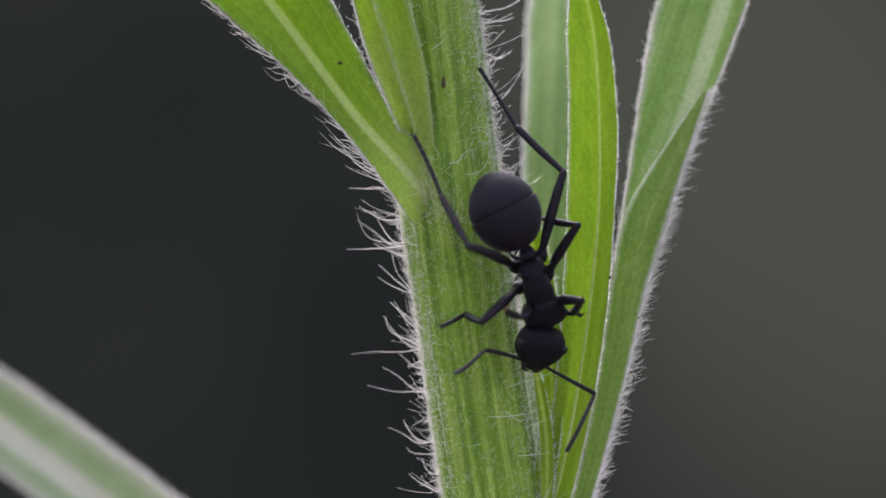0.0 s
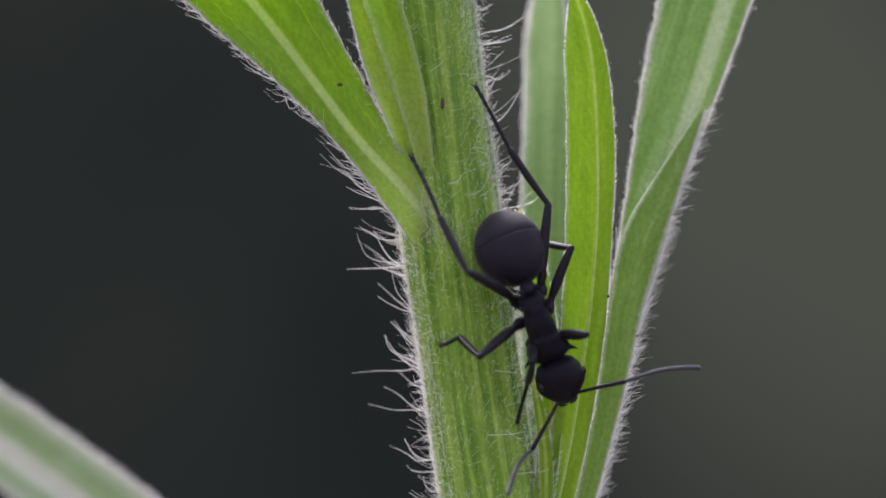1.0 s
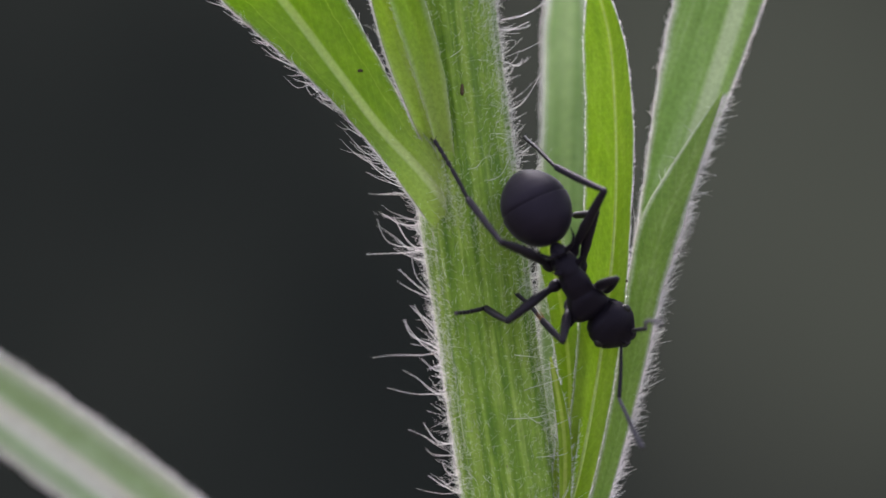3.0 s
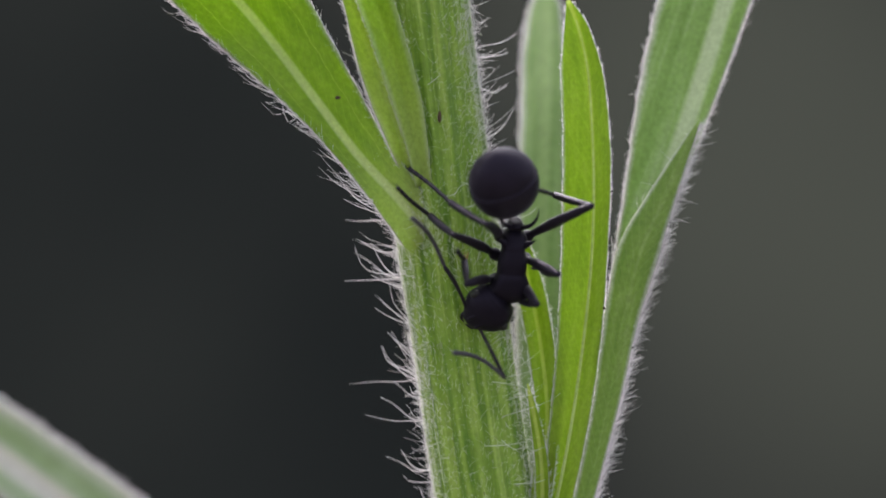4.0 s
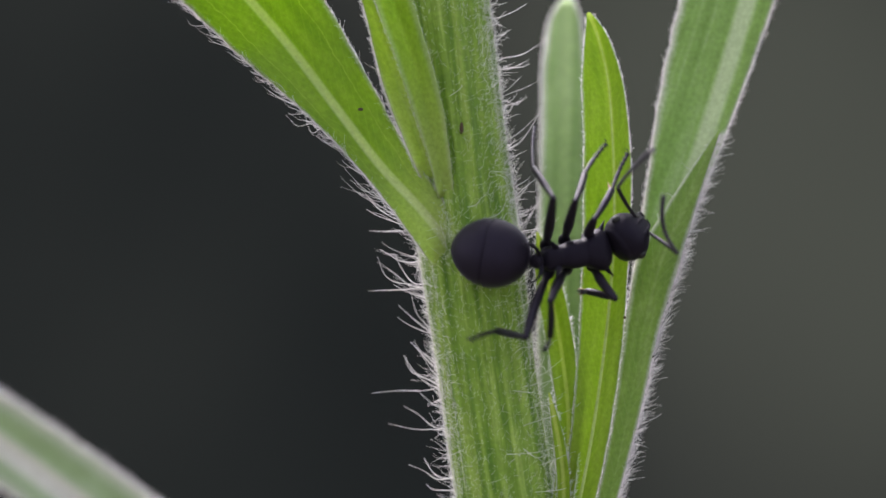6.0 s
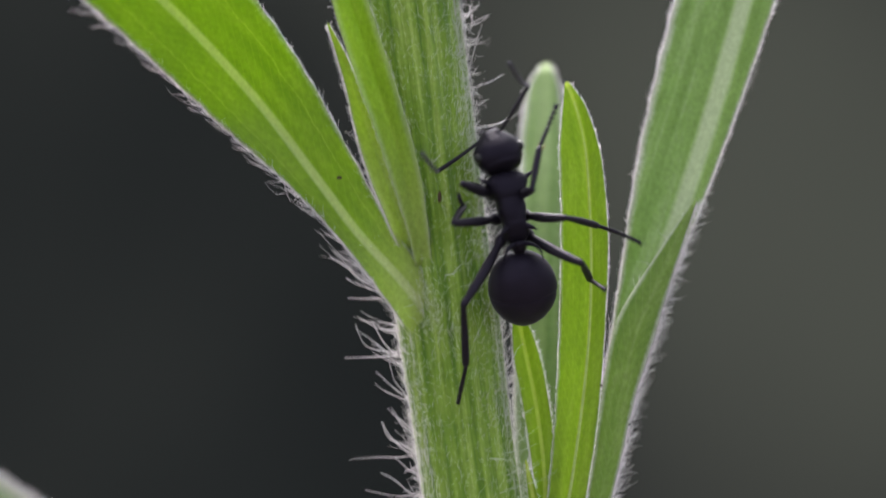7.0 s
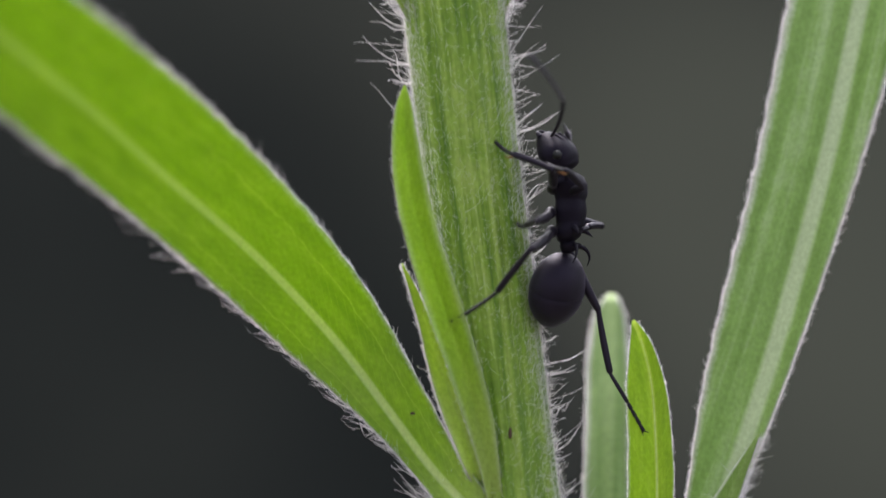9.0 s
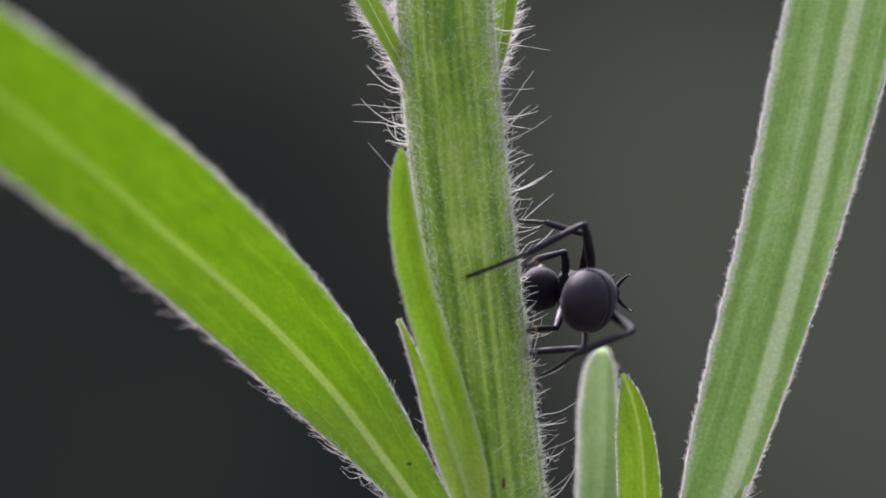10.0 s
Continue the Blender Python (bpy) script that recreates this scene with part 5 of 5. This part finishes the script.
    rm_tarsus = [(0.0, 0.566, -0.218, 0.795), (0.5, 0.494, -0.197, 0.847), (1.0, 0.477, -0.249, 0.843), (1.5, 0.567, -0.275, 0.777), (2.0, 0.469, -0.162, 0.868), (2.5, 0.562, -0.353, 0.748), (2.7, 0.657, -0.424, 0.623), (3.8, 0.392, -0.462, 0.796), (4.0, 0.690, -0.570, 0.446), (4.5, 0.554, -0.277, 0.785), (5.0, 0.456, -0.538, 0.709), (5.2, 0.327, -0.749, 0.576), (6.3, -0.022, -0.301, 0.954), (6.5, -0.275, -0.270, 0.923), (6.8, -0.136, -0.174, 0.975), (7.0, 0.804, -0.334, -0.492), (7.2, 0.731, 0.439, -0.521), (7.5, 0.744, 0.079, -0.664), (7.8, 0.494, -0.237, -0.837), (8.0, 0.264, 0.005, -0.965), (8.2, 0.210, -0.069, -0.975), (8.5, 0.402, 0.162, -0.901), (8.8, -0.819, -0.238, 0.522), (9.0, -0.953, -0.151, 0.263), (9.5, 0.708, 0.008, -0.706), (10.0, -0.094, -0.588, -0.803)]
    lh_femur = [(0.0, -0.551, -0.804, -0.223), (0.5, -0.570, -0.794, -0.211), (1.0, -0.420, -0.880, -0.223), (1.5, -0.590, -0.737, 0.329), (2.0, -0.553, -0.802, 0.228), (2.5, -0.589, -0.684, 0.431), (2.7, -0.586, -0.668, 0.459), (3.8, -0.610, -0.533, 0.586), (4.0, -0.634, -0.533, 0.560), (4.5, -0.742, -0.567, 0.358), (5.0, -0.878, -0.300, -0.372), (5.2, -0.546, -0.234, 0.805), (6.3, -0.741, -0.073, 0.668), (6.5, -0.792, -0.041, 0.609), (6.8, -0.588, -0.761, 0.273), (7.0, -0.628, -0.748, 0.213), (7.2, -0.609, -0.682, 0.405), (7.5, -0.428, -0.764, 0.483), (7.8, -0.442, -0.895, -0.060), (8.0, -0.158, -0.987, -0.024), (8.2, -0.502, -0.251, 0.827), (8.5, -0.607, -0.376, 0.701), (8.8, -0.798, -0.526, 0.293), (9.0, -0.948, -0.296, 0.115), (9.2, -0.565, -0.784, -0.258), (9.5, -0.691, -0.284, -0.665), (10.0, -0.787, -0.349, -0.509)]
    lh_tibia = [(0.0, 0.401, -0.685, -0.609), (0.5, 0.414, -0.706, -0.575), (1.0, 0.255, -0.914, -0.316), (1.5, 0.344, -0.664, -0.664), (2.0, 0.477, -0.629, -0.614), (2.5, 0.355, -0.471, -0.808), (2.7, 0.318, -0.454, -0.832), (3.8, 0.510, -0.099, -0.855), (4.0, 0.429, 0.062, -0.901), (4.5, 0.742, 0.310, -0.595), (5.0, 0.679, -0.142, 0.720), (5.2, 0.076, -0.436, -0.897), (6.3, -0.436, 0.379, -0.816), (6.5, -0.145, 0.555, -0.819), (6.8, 0.096, -0.505, -0.858), (7.0, -0.048, -0.791, -0.610), (7.2, -0.095, -0.767, -0.634), (7.5, 0.244, -0.521, -0.818), (7.8, 0.156, -0.950, -0.270), (8.0, 0.177, -0.823, 0.540), (8.2, -0.346, -0.863, 0.368), (8.5, -0.115, -0.559, -0.821), (8.8, 0.146, -0.770, -0.621), (9.0, 0.358, -0.589, -0.725), (9.2, 0.638, -0.489, -0.595), (9.5, 0.375, -0.364, -0.852), (10.0, 0.437, 0.619, -0.653)]
    lh_tarsus = [(0.0, 0.184, -0.775, -0.604), (0.5, 0.224, -0.851, -0.475), (1.0, 0.141, -0.940, -0.310), (1.5, 0.319, -0.558, -0.766), (2.0, 0.300, -0.578, -0.759), (2.5, 0.185, -0.386, -0.904), (2.7, 0.151, -0.457, -0.877), (3.8, 0.087, 0.066, -0.994), (4.0, 0.424, -0.248, 0.871), (4.5, 0.063, 0.410, -0.910), (5.0, 0.039, -0.103, -0.994), (5.2, -0.110, 0.028, -0.994), (6.3, -0.447, 0.600, -0.663), (6.5, -0.073, 0.853, -0.517), (6.8, 0.040, -0.564, -0.825), (7.0, -0.181, -0.520, -0.835), (7.2, 0.030, -0.285, -0.958), (7.5, -0.259, -0.306, 0.916), (7.8, -0.008, -0.451, -0.892), (8.0, 0.188, -0.742, -0.644), (8.2, 0.140, -0.377, -0.916), (8.5, -0.270, -0.415, -0.869), (8.8, 0.225, -0.624, -0.748), (9.0, 0.075, -0.440, -0.895), (9.2, 0.374, -0.518, -0.770), (9.5, 0.297, -0.210, -0.932), (10.0, 0.329, 0.659, -0.676)]
    rh_femur = [(0.0, 0.518, -0.623, 0.586), (0.5, 0.475, -0.606, 0.638), (1.0, 0.493, -0.697, 0.520), (1.5, 0.497, -0.721, 0.483), (2.0, 0.479, -0.726, 0.493), (2.5, 0.435, -0.754, 0.492), (2.7, 0.430, -0.785, 0.446), (3.8, 0.352, -0.325, 0.878), (4.0, 0.306, -0.329, 0.893), (4.5, 0.287, -0.705, 0.648), (5.0, 0.357, -0.484, 0.799), (5.2, 0.262, -0.644, 0.719), (6.3, 0.658, -0.652, 0.376), (6.5, 0.416, -0.877, 0.239), (6.8, 0.322, -0.515, 0.794), (7.0, 0.445, -0.596, 0.668), (7.2, 0.492, -0.593, 0.637), (7.5, 0.657, -0.568, 0.495), (7.8, 0.499, -0.216, 0.840), (8.0, 0.635, -0.297, 0.713), (8.2, 0.536, -0.507, 0.675), (8.5, 0.605, -0.788, 0.118), (8.8, 0.606, -0.678, 0.417), (9.0, 0.247, -0.905, 0.346), (9.2, 0.624, -0.242, 0.743), (9.5, 0.920, -0.084, -0.382), (10.0, 0.238, -0.922, -0.305)]
    rh_tibia = [(0.0, 0.078, -0.584, -0.808), (0.5, 0.088, -0.595, -0.799), (1.0, 0.055, -0.729, -0.682), (1.5, 0.029, -0.738, -0.674), (2.0, 0.124, -0.715, -0.688), (2.5, -0.013, -0.621, -0.784), (2.7, -0.050, -0.594, -0.803), (3.8, 0.423, -0.265, -0.867), (4.0, 0.431, -0.101, -0.896), (4.5, 0.513, 0.110, -0.851), (5.0, 0.088, -0.572, -0.816), (5.2, 0.023, -0.486, -0.874), (6.3, -0.139, -0.072, -0.988), (6.5, -0.146, -0.132, -0.980), (6.8, 0.128, -0.205, -0.970), (7.0, 0.241, -0.051, -0.969), (7.2, 0.035, -0.351, -0.936), (7.5, 0.194, -0.769, -0.609), (7.8, -0.034, -0.999, 0.000), (8.0, 0.255, -0.700, -0.667), (8.2, 0.008, -0.997, -0.081), (8.5, -0.070, -0.963, -0.261), (8.8, 0.122, -0.992, 0.002), (9.0, 0.153, -0.982, 0.108), (9.2, -0.261, -0.736, -0.624), (9.5, -0.694, -0.579, -0.428), (10.0, 0.339, 0.656, -0.674)]
    rh_tarsus = [(0.0, 0.038, -0.707, -0.706), (0.5, 0.078, -0.686, -0.723), (1.0, 0.032, -0.753, -0.657), (1.5, 0.044, -0.923, -0.382), (2.0, 0.175, -0.955, -0.239), (2.5, -0.034, -0.763, -0.646), (2.7, -0.060, -0.802, -0.594), (3.8, 0.247, -0.374, -0.894), (4.0, 0.503, -0.270, -0.821), (4.5, 0.524, -0.019, -0.852), (5.0, 0.102, -0.793, -0.601), (5.2, -0.000, -0.757, -0.654), (6.3, -0.091, -0.543, 0.835), (6.5, -0.311, -0.653, 0.690), (6.8, -0.125, -0.644, 0.755), (7.0, 0.027, -0.384, 0.923), (7.2, 0.019, -0.404, 0.915), (7.5, 0.163, -0.454, 0.876), (7.8, 0.463, -0.305, -0.832), (8.0, 0.617, -0.511, -0.598), (8.2, 0.582, -0.539, -0.609), (8.5, 0.439, -0.828, -0.348), (8.8, 0.754, -0.494, -0.434), (9.0, 0.271, -0.872, 0.409), (9.2, -0.256, -0.888, -0.381), (9.5, -0.721, -0.618, -0.314), (10.0, 0.413, 0.885, 0.216)]
    la_scape = [(0.0, -0.649, 0.595, 0.474), (0.5, -0.832, 0.141, 0.536), (0.7, -0.365, 0.897, 0.249), (1.0, -0.825, -0.076, 0.559), (1.5, -0.388, -0.019, 0.922), (2.0, -0.365, 0.897, 0.249), (2.2, -0.365, 0.897, 0.249), (2.5, -0.695, -0.699, -0.171), (2.7, -0.160, -0.514, 0.843), (3.8, -0.896, 0.405, 0.185), (4.0, -0.496, 0.830, 0.255), (4.5, -0.866, 0.405, 0.295), (5.0, -0.579, -0.811, 0.080), (5.2, -0.561, -0.825, -0.069), (6.3, -0.790, -0.360, 0.497), (6.5, -0.960, -0.201, -0.195), (6.8, -0.989, -0.005, -0.151), (7.0, -0.892, -0.424, -0.158), (7.2, -0.990, 0.034, -0.134), (7.5, -0.629, 0.459, 0.627), (7.8, -0.817, 0.569, -0.096), (8.0, -0.366, 0.929, -0.055), (8.2, -0.966, 0.033, -0.256), (8.5, -0.731, 0.484, -0.481), (8.8, -0.540, 0.662, -0.520), (9.0, -0.641, 0.555, 0.530), (9.5, 0.827, 0.362, -0.430), (10.0, 0.134, 0.750, 0.647)]
    la_flagellum = [(0.0, 0.504, 0.780, -0.371), (0.5, -0.730, 0.650, -0.211), (0.7, 0.097, 0.351, 0.931), (1.0, -0.981, 0.190, -0.030), (1.5, 0.112, 0.634, -0.765), (2.0, 0.097, 0.351, 0.931), (2.2, 0.097, 0.351, 0.931), (2.5, -0.012, -0.637, 0.771), (2.7, -0.135, -0.474, 0.870), (3.8, 0.668, -0.249, 0.701), (4.0, 0.774, -0.416, 0.477), (4.5, 0.704, -0.445, 0.554), (5.0, 0.407, -0.064, 0.911), (5.2, 0.578, -0.033, 0.815), (6.3, -0.753, 0.333, 0.568), (6.5, -0.903, 0.354, 0.244), (6.8, -0.572, 0.559, 0.601), (7.0, -0.312, 0.043, 0.949), (7.2, -0.480, -0.043, 0.876), (7.5, -0.390, 0.290, 0.874), (7.8, -0.314, 0.334, 0.889), (8.0, -0.253, 0.426, 0.869), (8.2, -0.352, -0.139, 0.926), (8.5, -0.781, 0.432, -0.452), (8.8, -0.569, 0.616, -0.546), (9.0, -0.820, 0.557, -0.132), (9.5, -0.836, -0.390, -0.385), (10.0, -0.193, -0.608, -0.770)]
    ra_scape = [(0.0, 0.689, -0.619, 0.377), (0.5, 0.955, -0.081, 0.286), (0.7, 0.748, 0.654, 0.113), (1.0, 0.748, 0.654, 0.113), (1.5, 0.904, 0.393, 0.166), (2.0, 0.905, 0.424, -0.017), (2.2, 0.689, -0.619, 0.377), (2.5, 0.613, 0.783, 0.103), (2.7, 0.530, 0.806, 0.264), (3.8, 0.528, -0.635, 0.564), (4.0, 0.503, -0.855, 0.128), (4.5, 0.406, -0.817, -0.409), (5.0, 0.813, 0.506, 0.288), (5.2, 0.730, 0.119, 0.673), (6.3, 0.462, 0.459, 0.759), (6.5, 0.521, 0.720, 0.457), (6.8, 0.516, 0.683, 0.517), (7.0, 0.601, 0.658, 0.453), (7.2, 0.328, 0.922, 0.204), (7.5, 0.560, 0.316, 0.766), (7.8, 0.902, 0.400, 0.160), (8.0, 0.630, 0.504, 0.590), (8.2, 0.358, 0.812, 0.461), (8.5, 0.205, 0.925, 0.320), (8.8, 0.932, -0.233, 0.276), (9.0, 0.981, 0.157, -0.118), (9.2, -0.303, 0.947, 0.107), (9.5, 0.343, -0.746, 0.571), (10.0, 0.588, 0.636, 0.500)]
    ra_flagellum = [(0.0, 0.351, 0.471, -0.809), (0.5, 0.530, 0.783, -0.326), (0.7, 0.573, 0.179, 0.800), (1.0, 0.573, 0.179, 0.800), (1.5, 0.064, -0.133, 0.989), (2.0, 0.680, 0.257, 0.687), (2.2, 0.351, 0.471, -0.809), (2.5, 0.191, -0.173, 0.966), (2.7, 0.165, 0.296, 0.941), (3.8, 0.403, -0.416, 0.815), (4.0, 0.539, -0.715, 0.445), (4.5, 0.716, -0.698, -0.016), (5.0, 0.051, -0.124, 0.991), (5.2, 0.453, 0.077, 0.888), (6.3, -0.865, -0.151, 0.478), (6.5, -0.685, 0.116, 0.719), (6.8, -0.181, 0.824, 0.537), (7.0, -0.353, 0.094, 0.931), (7.2, -0.432, 0.510, 0.744), (7.5, -0.563, 0.273, 0.780), (7.8, -0.558, 0.428, 0.711), (8.0, 0.144, 0.602, 0.786), (8.2, -0.455, 0.522, 0.722), (8.5, -0.740, 0.573, -0.352), (8.8, -0.800, -0.162, 0.578), (9.0, -0.947, -0.041, 0.318), (9.2, -0.792, 0.526, -0.310), (9.5, -0.371, -0.641, 0.672), (10.0, -0.041, -0.617, -0.786)]
    move_head(head_seat, head_way)
    move_gaster(gaster_way, [(0.0, 0.0), (2.7, 0.05), (3.8, 0.2), (4.0, 0.4), (5.0, 0.42), (5.2, 0.2), (6.3, 0.0), (8.0, 0.0), (8.5, 0.2), (9.0, 0.1), (9.5, 0.0)])
    move_leg('LF', lf_femur, lf_tibia, lf_tarsus)
    move_leg('RF', rf_femur, rf_tibia, rf_tarsus)
    move_leg('LM', lm_femur, lm_tibia, lm_tarsus)
    move_leg('RM', rm_femur, rm_tibia, rm_tarsus)
    move_leg('LH', lh_femur, lh_tibia, lh_tarsus)
    move_leg('RH', rh_femur, rh_tibia, rh_tarsus)
    move_antenna('LA', head_seat, head_way, la_scape, la_flagellum)
    move_antenna('RA', head_seat, head_way, ra_scape, ra_flagellum)



motions()
